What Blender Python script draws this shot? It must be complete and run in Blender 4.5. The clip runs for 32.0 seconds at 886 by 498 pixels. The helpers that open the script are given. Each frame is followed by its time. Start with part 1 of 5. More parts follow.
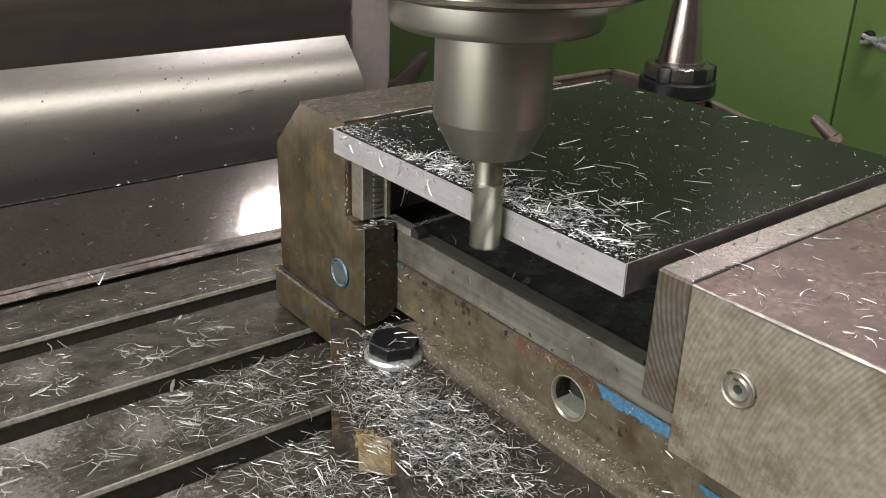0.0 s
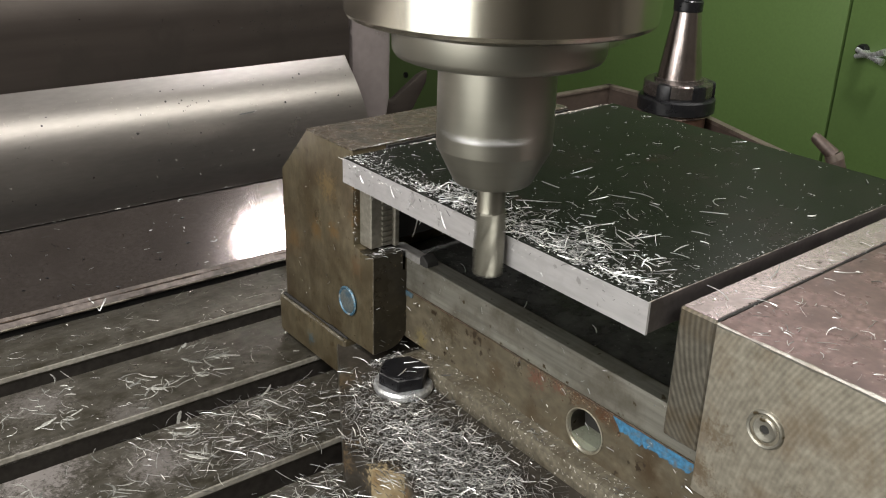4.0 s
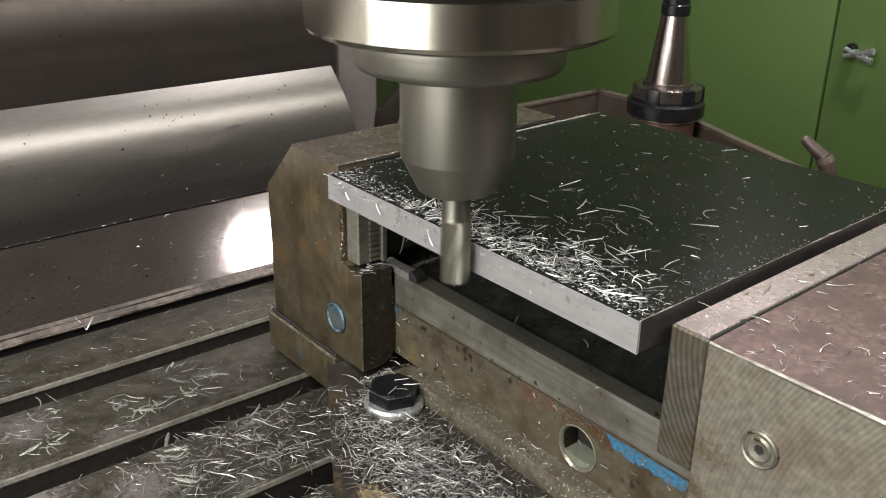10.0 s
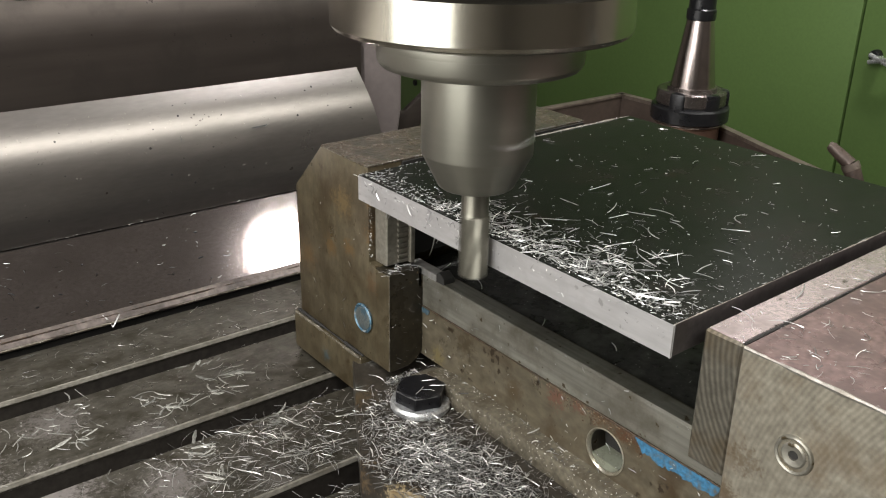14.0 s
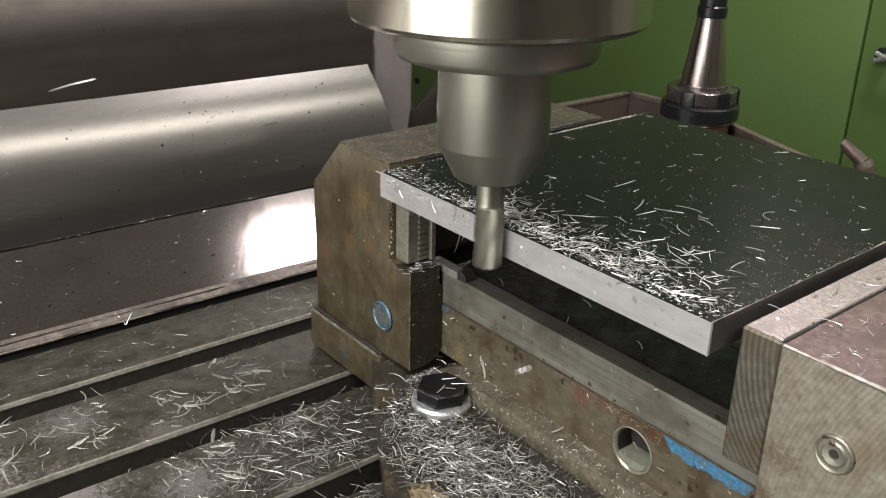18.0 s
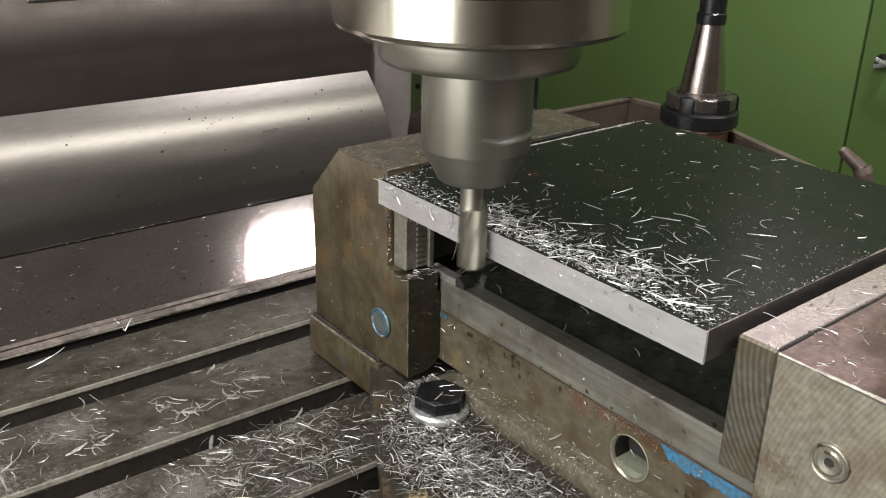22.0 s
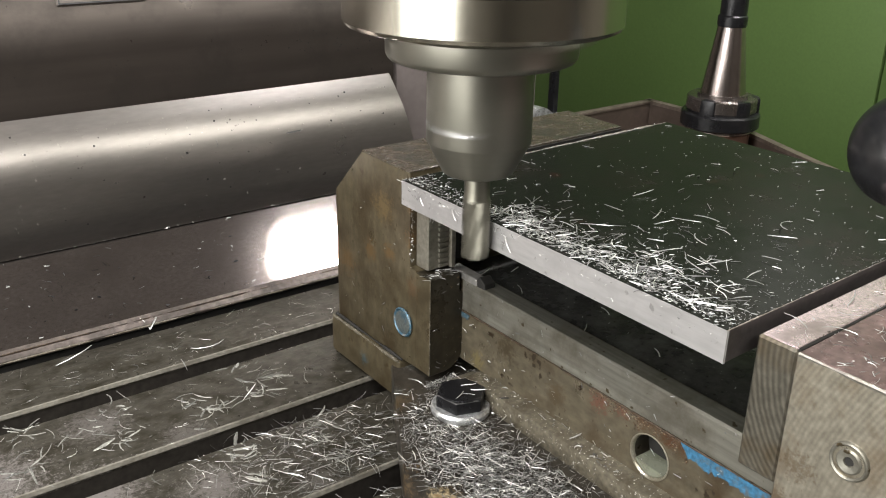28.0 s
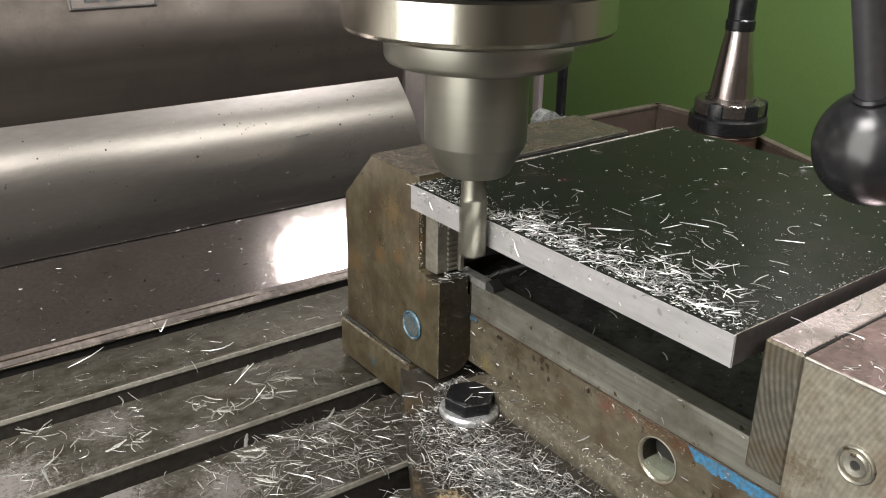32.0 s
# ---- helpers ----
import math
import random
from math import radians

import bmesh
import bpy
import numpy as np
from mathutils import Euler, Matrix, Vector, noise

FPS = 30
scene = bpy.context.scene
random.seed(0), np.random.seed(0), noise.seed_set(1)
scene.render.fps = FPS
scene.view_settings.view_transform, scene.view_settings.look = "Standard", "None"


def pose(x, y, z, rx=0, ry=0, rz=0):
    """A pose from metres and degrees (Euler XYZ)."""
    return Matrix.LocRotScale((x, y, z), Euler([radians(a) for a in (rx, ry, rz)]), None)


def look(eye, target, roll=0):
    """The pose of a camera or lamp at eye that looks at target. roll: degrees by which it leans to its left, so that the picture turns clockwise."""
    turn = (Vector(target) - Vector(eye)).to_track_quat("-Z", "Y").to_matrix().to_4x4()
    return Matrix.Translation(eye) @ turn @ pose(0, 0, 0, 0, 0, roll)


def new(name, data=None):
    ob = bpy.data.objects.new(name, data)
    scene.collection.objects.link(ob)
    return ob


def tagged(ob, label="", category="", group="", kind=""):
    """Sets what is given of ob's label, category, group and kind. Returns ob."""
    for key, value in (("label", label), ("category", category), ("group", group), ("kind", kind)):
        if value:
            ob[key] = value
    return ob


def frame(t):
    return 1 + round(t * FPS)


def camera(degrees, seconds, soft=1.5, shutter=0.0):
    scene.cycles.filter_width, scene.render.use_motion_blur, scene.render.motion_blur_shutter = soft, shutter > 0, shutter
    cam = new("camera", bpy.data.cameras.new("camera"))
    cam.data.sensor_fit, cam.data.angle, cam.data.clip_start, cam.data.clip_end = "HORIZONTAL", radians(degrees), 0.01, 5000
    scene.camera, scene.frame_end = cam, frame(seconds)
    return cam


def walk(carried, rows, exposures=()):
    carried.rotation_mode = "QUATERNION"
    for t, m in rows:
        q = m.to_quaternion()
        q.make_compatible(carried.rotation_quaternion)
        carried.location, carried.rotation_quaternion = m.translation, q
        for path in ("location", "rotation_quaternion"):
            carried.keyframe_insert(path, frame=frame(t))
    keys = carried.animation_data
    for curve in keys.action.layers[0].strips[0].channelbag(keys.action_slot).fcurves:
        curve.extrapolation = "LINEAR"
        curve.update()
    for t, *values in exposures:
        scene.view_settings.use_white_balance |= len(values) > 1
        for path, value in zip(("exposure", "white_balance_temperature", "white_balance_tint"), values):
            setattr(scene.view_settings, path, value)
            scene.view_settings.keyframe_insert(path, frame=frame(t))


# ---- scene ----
# The camera is hand-held in front of the machine and sways a little.
PATH = [
    (0, (-0.18986, -0.29932, 0.21395), (0.03521, -0.00976, 0.05428), 1.86),
    (0.5, (-0.19027, -0.29870, 0.21496), (0.03514, -0.00968, 0.05479), 1.71),
    (1, (-0.19024, -0.29728, 0.21525), (0.03634, -0.00908, 0.05525), 1.70),
    (1.5, (-0.19039, -0.29581, 0.21558), (0.03730, -0.00791, 0.05660), 1.80),
    (2, (-0.19130, -0.29412, 0.21609), (0.03587, -0.00554, 0.05760), 1.67),
    (2.5, (-0.19198, -0.29182, 0.21645), (0.03587, -0.00360, 0.05829), 1.66),
    (3, (-0.19221, -0.28983, 0.21706), (0.03723, -0.00273, 0.05916), 1.80),
    (3.5, (-0.19239, -0.28912, 0.21854), (0.03738, -0.00187, 0.06140), 1.83),
    (5.5, (-0.19503, -0.28655, 0.22327), (0.03338, 0.00313, 0.06864), 1.42),
    (6, (-0.19598, -0.28433, 0.22337), (0.03301, 0.00533, 0.06954), 1.46),
    (6.5, (-0.19655, -0.28273, 0.22336), (0.03266, 0.00743, 0.07083), 1.31),
    (7, (-0.19595, -0.28250, 0.22307), (0.03503, 0.00622, 0.07046), 1.33),
    (7.5, (-0.19387, -0.28357, 0.22247), (0.03838, 0.00306, 0.06786), 1.26),
    (8, (-0.19030, -0.28470, 0.22230), (0.04341, 0.00019, 0.06667), 1.35),
    (8.5, (-0.18755, -0.28488, 0.22281), (0.04678, -0.00054, 0.06713), 1.13),
    (9, (-0.18698, -0.28486, 0.22319), (0.04599, 0.00055, 0.06740), 0.85),
    (9.5, (-0.18690, -0.28496, 0.22319), (0.04558, 0.00126, 0.06816), 0.80),
    (10, (-0.18723, -0.28525, 0.22308), (0.04471, 0.00128, 0.06783), 0.87),
    (10.5, (-0.18801, -0.28535, 0.22304), (0.04329, 0.00205, 0.06845), 0.93),
    (11, (-0.18891, -0.28495, 0.22265), (0.04155, 0.00301, 0.06786), 0.92),
    (11.5, (-0.18962, -0.28460, 0.22244), (0.04037, 0.00387, 0.06786), 0.92),
    (12, (-0.19014, -0.28493, 0.22265), (0.03926, 0.00435, 0.06872), 0.88),
    (12.5, (-0.19037, -0.28516, 0.22304), (0.03802, 0.00470, 0.06871), 0.91),
    (13, (-0.19017, -0.28438, 0.22364), (0.03855, 0.00576, 0.07031), 1.12),
    (13.5, (-0.19074, -0.28350, 0.22362), (0.03768, 0.00694, 0.07042), 1.18),
    (14, (-0.19230, -0.28296, 0.22317), (0.03473, 0.00797, 0.06885), 1.18),
    (14.5, (-0.19348, -0.28224, 0.22299), (0.03358, 0.00854, 0.06841), 1.23),
    (16.5, (-0.19672, -0.27885, 0.22187), (0.03003, 0.01213, 0.06723), 1.16),
    (17, (-0.19796, -0.27664, 0.22165), (0.02922, 0.01387, 0.06674), 1.19),
    (17.5, (-0.19867, -0.27524, 0.22151), (0.02912, 0.01490, 0.06681), 1.21),
    (18, (-0.19895, -0.27477, 0.22136), (0.02928, 0.01496, 0.06655), 1.31),
    (18.5, (-0.19922, -0.27478, 0.22145), (0.02848, 0.01548, 0.06685), 1.21),
    (19, (-0.19933, -0.27504, 0.22189), (0.02789, 0.01584, 0.06774), 1.08),
    (19.5, (-0.19902, -0.27550, 0.22228), (0.02739, 0.01585, 0.06782), 1.08),
    (20, (-0.19857, -0.27572, 0.22282), (0.02779, 0.01570, 0.06842), 0.97),
    (20.5, (-0.19797, -0.27583, 0.22352), (0.02882, 0.01539, 0.06936), 0.89),
    (21, (-0.19755, -0.27592, 0.22368), (0.02990, 0.01521, 0.07036), 1.00),
    (21.5, (-0.19771, -0.27585, 0.22303), (0.02977, 0.01509, 0.06938), 1.10),
    (22, (-0.19805, -0.27578, 0.22253), (0.03017, 0.01497, 0.06962), 1.33),
    (22.5, (-0.19862, -0.27593, 0.22230), (0.02796, 0.01569, 0.06862), 1.24),
    (23, (-0.19867, -0.27648, 0.22237), (0.02687, 0.01578, 0.06838), 1.17),
    (23.5, (-0.19869, -0.27723, 0.22291), (0.02641, 0.01578, 0.06971), 1.17),
    (24, (-0.19897, -0.27764, 0.22332), (0.02524, 0.01614, 0.07025), 1.01),
    (24.5, (-0.19918, -0.27765, 0.22353), (0.02529, 0.01621, 0.07103), 1.06),
    (25, (-0.19997, -0.27760, 0.22363), (0.02372, 0.01701, 0.07141), 0.98),
    (25.5, (-0.20076, -0.27758, 0.22342), (0.02308, 0.01696, 0.07128), 1.07),
    (27.5, (-0.20144, -0.27850, 0.22356), (0.02013, 0.01744, 0.07081), 0.95),
    (28, (-0.20189, -0.27834, 0.22352), (0.02013, 0.01756, 0.07135), 1.09),
    (28.5, (-0.20296, -0.27780, 0.22288), (0.01817, 0.01839, 0.07000), 0.87),
    (29, (-0.20301, -0.27669, 0.22249), (0.01939, 0.01839, 0.06930), 1.11),
    (29.5, (-0.20265, -0.27633, 0.22259), (0.02003, 0.01831, 0.06895), 1.19),
    (30, (-0.20263, -0.27689, 0.22318), (0.02078, 0.01802, 0.07115), 1.23),
    (30.5, (-0.20279, -0.27765, 0.22385), (0.01982, 0.01787, 0.07182), 1.02),
    (31, (-0.20304, -0.27832, 0.22450), (0.01845, 0.01797, 0.07232), 0.97),
    (31.5, (-0.20358, -0.27900, 0.22471), (0.01688, 0.01812, 0.07266), 0.94),
    (32, (-0.20388, -0.27982, 0.22515), (0.01579, 0.01826, 0.07383), 0.99),
]
cam = camera(51.82, 32.0, soft=1.05, shutter=0.9)
walk(cam, [(t, look(eye, target, roll)) for t, eye, target, roll in PATH],
     [(0.0, 0.18), (3.0, 0.12), (7.0, 0.04), (12.0, 0.07), (16.0, 0.14), (20.0, 0.17), (24.0, 0.22), (29.0, 0.30), (32.0, 0.31)])

# ---- light: a closed workshop with a lamp on the machine and strip lights ----
world = bpy.data.worlds.new("workshop")
scene.world = world
world.use_nodes = True
world.node_tree.nodes["Background"].inputs["Color"].default_value = (0.80, 0.84, 0.80, 1)
world.node_tree.nodes["Background"].inputs["Strength"].default_value = 0.03


def area(name, eye, target, wide, high, watts, colour):
    data = bpy.data.lights.new(name, "AREA")
    data.shape, data.size, data.size_y, data.energy, data.color = "RECTANGLE", wide, high, watts, colour
    ob = new(name, data)
    ob.matrix_world = look(eye, target)
    return ob


area("machine_lamp", (0.512, -0.012, 0.90), (0.05, -0.03, 0.05), 0.052, 0.120, 7.2, (1.0, 0.97, 0.96))
lamp = area("strip_light", (0.26, -1.32, 1.255), (0.26, 0.2, 0.15), 2.06, 0.20, 16.4, (1.0, 0.975, 0.90))
lamp.matrix_world = look((0.26, -1.32, 1.255), (0.26, 0.2, 0.15), -6.0)
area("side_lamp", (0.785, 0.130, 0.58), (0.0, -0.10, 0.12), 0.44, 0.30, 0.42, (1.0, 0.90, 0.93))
area("bench_lamp", (-0.33, -0.125, 0.59), (-0.10, 0.0, 0.0), 0.24, 0.20, 3.7, (1.0, 0.97, 0.95))
area("window_daylight", (-1.02, -0.20, 0.33), (0.0, -0.10, 0.10), 0.86, 1.20, 18.0, (1.0, 0.985, 0.935))

# ---- materials ----
def mat(name, base, rough=0.5, metal=0.0, grain=0.0, grain_scale=400.0, stain=None, stain_scale=30.0, stain_amount=0.5,
        bump=0.0, stretch=(1, 1, 1), rough_var=0.15, spot=None, spot_scale=120.0, spot_cut=0.62, coat=0.0, detail=6.0, bump_scale=None):
    """A surface with fine grain, larger stains and optional specks, in real size."""
    m = bpy.data.materials.new(name)
    m.use_nodes = True
    n, l = m.node_tree.nodes, m.node_tree.links
    b = n["Principled BSDF"]
    b.inputs["Metallic"].default_value = metal
    b.inputs["Coat Weight"].default_value = coat
    b.inputs["Coat Roughness"].default_value = 0.12
    co = n.new("ShaderNodeTexCoord")
    mp = n.new("ShaderNodeMapping")
    mp.inputs["Scale"].default_value = stretch
    l.new(co.outputs["Object"], mp.inputs["Vector"])
    fine = n.new("ShaderNodeTexNoise")
    fine.inputs["Scale"].default_value, fine.inputs["Detail"].default_value = grain_scale, detail
    l.new(mp.outputs[0], fine.inputs["Vector"])
    big = n.new("ShaderNodeTexNoise")
    big.inputs["Scale"].default_value, big.inputs["Detail"].default_value, big.inputs["Roughness"].default_value = stain_scale, 8.0, 0.62
    l.new(co.outputs["Object"], big.inputs["Vector"])
    dark = n.new("ShaderNodeMix")
    dark.data_type = "RGBA"
    lo = tuple(c * (1 - grain) for c in base)
    hi = tuple(min(1.0, c * (1 + grain)) for c in base)
    dark.inputs["A"].default_value, dark.inputs["B"].default_value = (*lo, 1), (*hi, 1)
    ramp = n.new("ShaderNodeMapRange")
    ramp.inputs["From Min"].default_value, ramp.inputs["From Max"].default_value = 0.3, 0.7
    l.new(fine.outputs["Fac"], ramp.inputs["Value"])
    l.new(ramp.outputs[0], dark.inputs["Factor"])
    colour = dark.outputs["Result"]
    if stain:
        st = n.new("ShaderNodeMix")
        st.data_type = "RGBA"
        st.inputs["B"].default_value = (*stain, 1)
        r2 = n.new("ShaderNodeMapRange")
        r2.inputs["From Min"].default_value, r2.inputs["From Max"].default_value = 0.66 - 0.34 * stain_amount, 0.78 - 0.2 * stain_amount
        l.new(big.outputs["Fac"], r2.inputs["Value"])
        l.new(r2.outputs[0], st.inputs["Factor"])
        l.new(colour, st.inputs["A"])
        colour = st.outputs["Result"]
    if spot:
        sp = n.new("ShaderNodeTexNoise")
        sp.inputs["Scale"].default_value, sp.inputs["Detail"].default_value = spot_scale, 3.0
        l.new(co.outputs["Object"], sp.inputs["Vector"])
        r3 = n.new("ShaderNodeMapRange")
        r3.inputs["From Min"].default_value, r3.inputs["From Max"].default_value = spot_cut, spot_cut + 0.05
        l.new(sp.outputs["Fac"], r3.inputs["Value"])
        s2 = n.new("ShaderNodeMix")
        s2.data_type = "RGBA"
        s2.inputs["B"].default_value = (*spot, 1)
        l.new(r3.outputs[0], s2.inputs["Factor"])
        l.new(colour, s2.inputs["A"])
        colour = s2.outputs["Result"]
    l.new(colour, b.inputs["Base Color"])
    rr = n.new("ShaderNodeMapRange")
    rr.inputs["To Min"].default_value, rr.inputs["To Max"].default_value = max(0.03, rough - rough_var), min(1.0, rough + rough_var)
    l.new(big.outputs["Fac"], rr.inputs["Value"])
    l.new(rr.outputs[0], b.inputs["Roughness"])
    if bump:
        bp = n.new("ShaderNodeBump")
        bp.inputs["Strength"].default_value, bp.inputs["Distance"].default_value = bump, 0.0006
        l.new(fine.outputs["Fac"], bp.inputs["Height"])
        l.new(bp.outputs[0], b.inputs["Normal"])
    return m


def milled(name, base, centre, spacing, rough=0.35, depth=0.5, stain=None, metal=0.9, fade=(0.0, 1.0), shade=0.55):
    """Steel faced by a large cutter: worn arcs round a centre far off, fading out between the two heights."""
    m = mat(name, base, rough, metal, 0.22, 420.0, stain, 45.0, 0.42)
    n, l = m.node_tree.nodes, m.node_tree.links
    b = n["Principled BSDF"]
    co = n.new("ShaderNodeTexCoord")
    mp = n.new("ShaderNodeMapping")
    mp.vector_type = "POINT"
    mp.inputs["Location"].default_value = tuple(-c for c in centre)
    l.new(co.outputs["Object"], mp.inputs["Vector"])
    w = n.new("ShaderNodeTexWave")
    w.wave_type, w.rings_direction = "RINGS", "X"
    w.inputs["Scale"].default_value = 0.314 / spacing
    w.inputs["Distortion"].default_value, w.inputs["Detail"].default_value, w.inputs["Detail Scale"].default_value = 2.6, 4.0, 0.5
    w.inputs["Detail Roughness"].default_value = 0.65
    l.new(mp.outputs[0], w.inputs["Vector"])
    ns = n.new("ShaderNodeTexNoise")
    ns.inputs["Scale"].default_value, ns.inputs["Detail"].default_value = 38.0, 6.0
    l.new(co.outputs["Object"], ns.inputs["Vector"])
    sep = n.new("ShaderNodeSeparateXYZ")
    l.new(co.outputs["Object"], sep.inputs[0])
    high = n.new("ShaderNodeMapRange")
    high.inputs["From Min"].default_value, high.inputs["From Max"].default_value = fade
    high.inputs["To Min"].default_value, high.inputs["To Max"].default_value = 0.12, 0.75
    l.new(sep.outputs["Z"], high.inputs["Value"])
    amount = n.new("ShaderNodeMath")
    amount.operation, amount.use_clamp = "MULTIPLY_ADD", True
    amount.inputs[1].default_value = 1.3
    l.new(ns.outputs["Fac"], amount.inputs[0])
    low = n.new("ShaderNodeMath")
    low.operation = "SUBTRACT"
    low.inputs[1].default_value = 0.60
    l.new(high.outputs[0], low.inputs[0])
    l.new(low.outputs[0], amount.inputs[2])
    rel = n.new("ShaderNodeMath")
    rel.operation = "MULTIPLY"
    l.new(w.outputs["Fac"], rel.inputs[0])
    l.new(amount.outputs[0], rel.inputs[1])
    bp = n.new("ShaderNodeBump")
    bp.inputs["Strength"].default_value, bp.inputs["Distance"].default_value = depth, 0.0005
    l.new(rel.outputs[0], bp.inputs["Height"])
    l.new(bp.outputs[0], b.inputs["Normal"])
    old = b.inputs["Base Color"].links[0].from_socket
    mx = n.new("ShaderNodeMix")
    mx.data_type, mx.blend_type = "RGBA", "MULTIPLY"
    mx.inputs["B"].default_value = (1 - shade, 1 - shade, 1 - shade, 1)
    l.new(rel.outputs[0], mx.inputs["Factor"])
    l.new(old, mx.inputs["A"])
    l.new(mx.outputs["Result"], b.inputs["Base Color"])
    return m


def blotched(m, spots, shift=(0, 0, 0)):
    """Local stains and painted sheen with ragged edges: (centre, radius, colour, strength), given in world metres."""
    n, l = m.node_tree.nodes, m.node_tree.links
    b = n["Principled BSDF"]
    co = n.new("ShaderNodeTexCoord")
    ns = n.new("ShaderNodeTexNoise")
    ns.inputs["Scale"].default_value, ns.inputs["Detail"].default_value, ns.inputs["Roughness"].default_value = 560.0, 8.0, 0.8
    l.new(co.outputs["Object"], ns.inputs["Vector"])
    for centre, radius, colour, strength in spots:
        d = n.new("ShaderNodeVectorMath")
        d.operation = "DISTANCE"
        d.inputs[1].default_value = tuple(a - s for a, s in zip(centre, shift))
        l.new(co.outputs["Object"], d.inputs[0])
        r = n.new("ShaderNodeMapRange")
        r.inputs["From Min"].default_value, r.inputs["From Max"].default_value = radius, 0.0
        r.inputs["To Min"].default_value, r.inputs["To Max"].default_value = -0.14, 0.20
        l.new(d.outputs["Value"], r.inputs["Value"])
        add = n.new("ShaderNodeMath")
        add.operation = "ADD"
        l.new(r.outputs[0], add.inputs[0])
        l.new(ns.outputs["Fac"], add.inputs[1])
        cut = n.new("ShaderNodeMapRange")
        cut.inputs["From Min"].default_value, cut.inputs["From Max"].default_value = 0.50, 0.64
        cut.inputs["To Max"].default_value = strength
        l.new(add.outputs[0], cut.inputs["Value"])
        mx = n.new("ShaderNodeMix")
        mx.data_type = "RGBA"
        mx.inputs["B"].default_value = (*colour, 1)
        l.new(cut.outputs[0], mx.inputs["Factor"])
        l.new(b.inputs["Base Color"].links[0].from_socket, mx.inputs["A"])
        l.new(mx.outputs["Result"], b.inputs["Base Color"])
    return m


def island(m, low, skew=1.0):
    """Each loose piece of the mesh has its own dullness."""
    n, l = m.node_tree.nodes, m.node_tree.links
    b = n["Principled BSDF"]
    geo = n.new("ShaderNodeNewGeometry")
    power = n.new("ShaderNodeMath")
    power.operation = "POWER"
    power.inputs[1].default_value = skew
    l.new(geo.outputs["Random Per Island"], power.inputs[0])
    ramp = n.new("ShaderNodeMapRange")
    ramp.inputs["To Min"].default_value, ramp.inputs["To Max"].default_value = low, 1.25
    l.new(power.outputs[0], ramp.inputs["Value"])
    mx = n.new("ShaderNodeMix")
    mx.data_type, mx.blend_type = "RGBA", "MULTIPLY"
    mx.inputs["Factor"].default_value = 1.0
    l.new(b.inputs["Base Color"].links[0].from_socket, mx.inputs["A"])
    l.new(ramp.outputs[0], mx.inputs["B"])
    l.new(mx.outputs["Result"], b.inputs["Base Color"])
    return m


VISE = mat("oily_vise_iron", (0.084, 0.069, 0.042), 0.31, 0.3, 0.28, 300.0, (0.044, 0.032, 0.017), 48.0, 0.60, 0.14, stretch=(1, 1, 0.55), rough_var=0.12, spot=(0.045, 0.032, 0.016), spot_scale=300.0, spot_cut=0.63)
ROUGHTOP = mat("rough_dark_top", (0.062, 0.050, 0.038), 0.28, 0.0, 0.4, 420.0, (0.030, 0.031, 0.024), 150.0, 0.55, 1.0, rough_var=0.08, spot=(0.22, 0.21, 0.20), spot_scale=1100.0, spot_cut=0.64)
FLANGE = mat("dirty_vise_base", (0.048, 0.042, 0.034), 0.32, 0.3, 0.3, 300.0, (0.026, 0.022, 0.018), 40.0, 0.6, 0.2)
# Oily vise iron coloured darker for sides turned from the light.
FOOT = mat("shaded_oily_iron", (0.034, 0.029, 0.020), 0.30, 0.3, 0.3, 350.0, (0.020, 0.017, 0.011), 60.0, 0.5, 0.15, spot=(0.16, 0.12, 0.06), spot_scale=500.0, spot_cut=0.69)
DUST = mat("dusty_ledge", (0.120, 0.106, 0.078), 0.5, 0.2, 0.35, 500.0, (0.060, 0.048, 0.030), 70.0, 0.55, 0.4, spot=(0.55, 0.53, 0.48), spot_scale=900.0, spot_cut=0.64)
# Stained steel; its reddish brown is a reflection put into the base colour.
JAWTOP = mat("brown_reflection_top", (0.125, 0.080, 0.075), 0.28, 0.1, 0.4, 420.0, (0.070, 0.043, 0.040), 60.0, 0.6, 0.12, spot=(0.22, 0.18, 0.17), spot_scale=420.0, spot_cut=0.67)
RAIL = mat("ground_rail_steel", (0.46, 0.44, 0.37), 0.33, 0.8, 0.15, 500.0, (0.24, 0.20, 0.13), 40.0, 0.45, 0.08, stretch=(1, 0.06, 1))
RAILSIDE = mat("stained_rail_side", (0.112, 0.096, 0.067), 0.31, 0.3, 0.28, 300.0, (0.060, 0.042, 0.024), 44.0, 0.52, 0.14, stretch=(1, 0.6, 1), rough_var=0.12, spot=(0.035, 0.025, 0.016), spot_scale=200.0, spot_cut=0.645)
BED = mat("black_oily_bed", (0.060, 0.060, 0.057), 0.22, 0.3, 0.3, 300.0, (0.11, 0.11, 0.105), 80.0, 0.5, 0.2, rough_var=0.1, spot=(0.45, 0.45, 0.43), spot_scale=650.0, spot_cut=0.69)
SCREW = mat("dull_screw_steel", (0.40, 0.37, 0.30), 0.3, 0.85, 0.15, 500.0, (0.16, 0.13, 0.09), 200.0, 0.45)
TABLE = mat("oily_table_steel", (0.076, 0.070, 0.057), 0.30, 0.45, 0.3, 420.0, (0.034, 0.030, 0.020), 120.0, 0.60, 0.25, stretch=(0.5, 1, 1), rough_var=0.1, spot=(0.035, 0.030, 0.022), spot_scale=260.0, spot_cut=0.68)
# Table steel coloured darker to stand for the shade down in the slots.
SLOT = mat("shaded_slot_steel", (0.042, 0.037, 0.032), 0.45, 0.4, 0.3, 300.0)
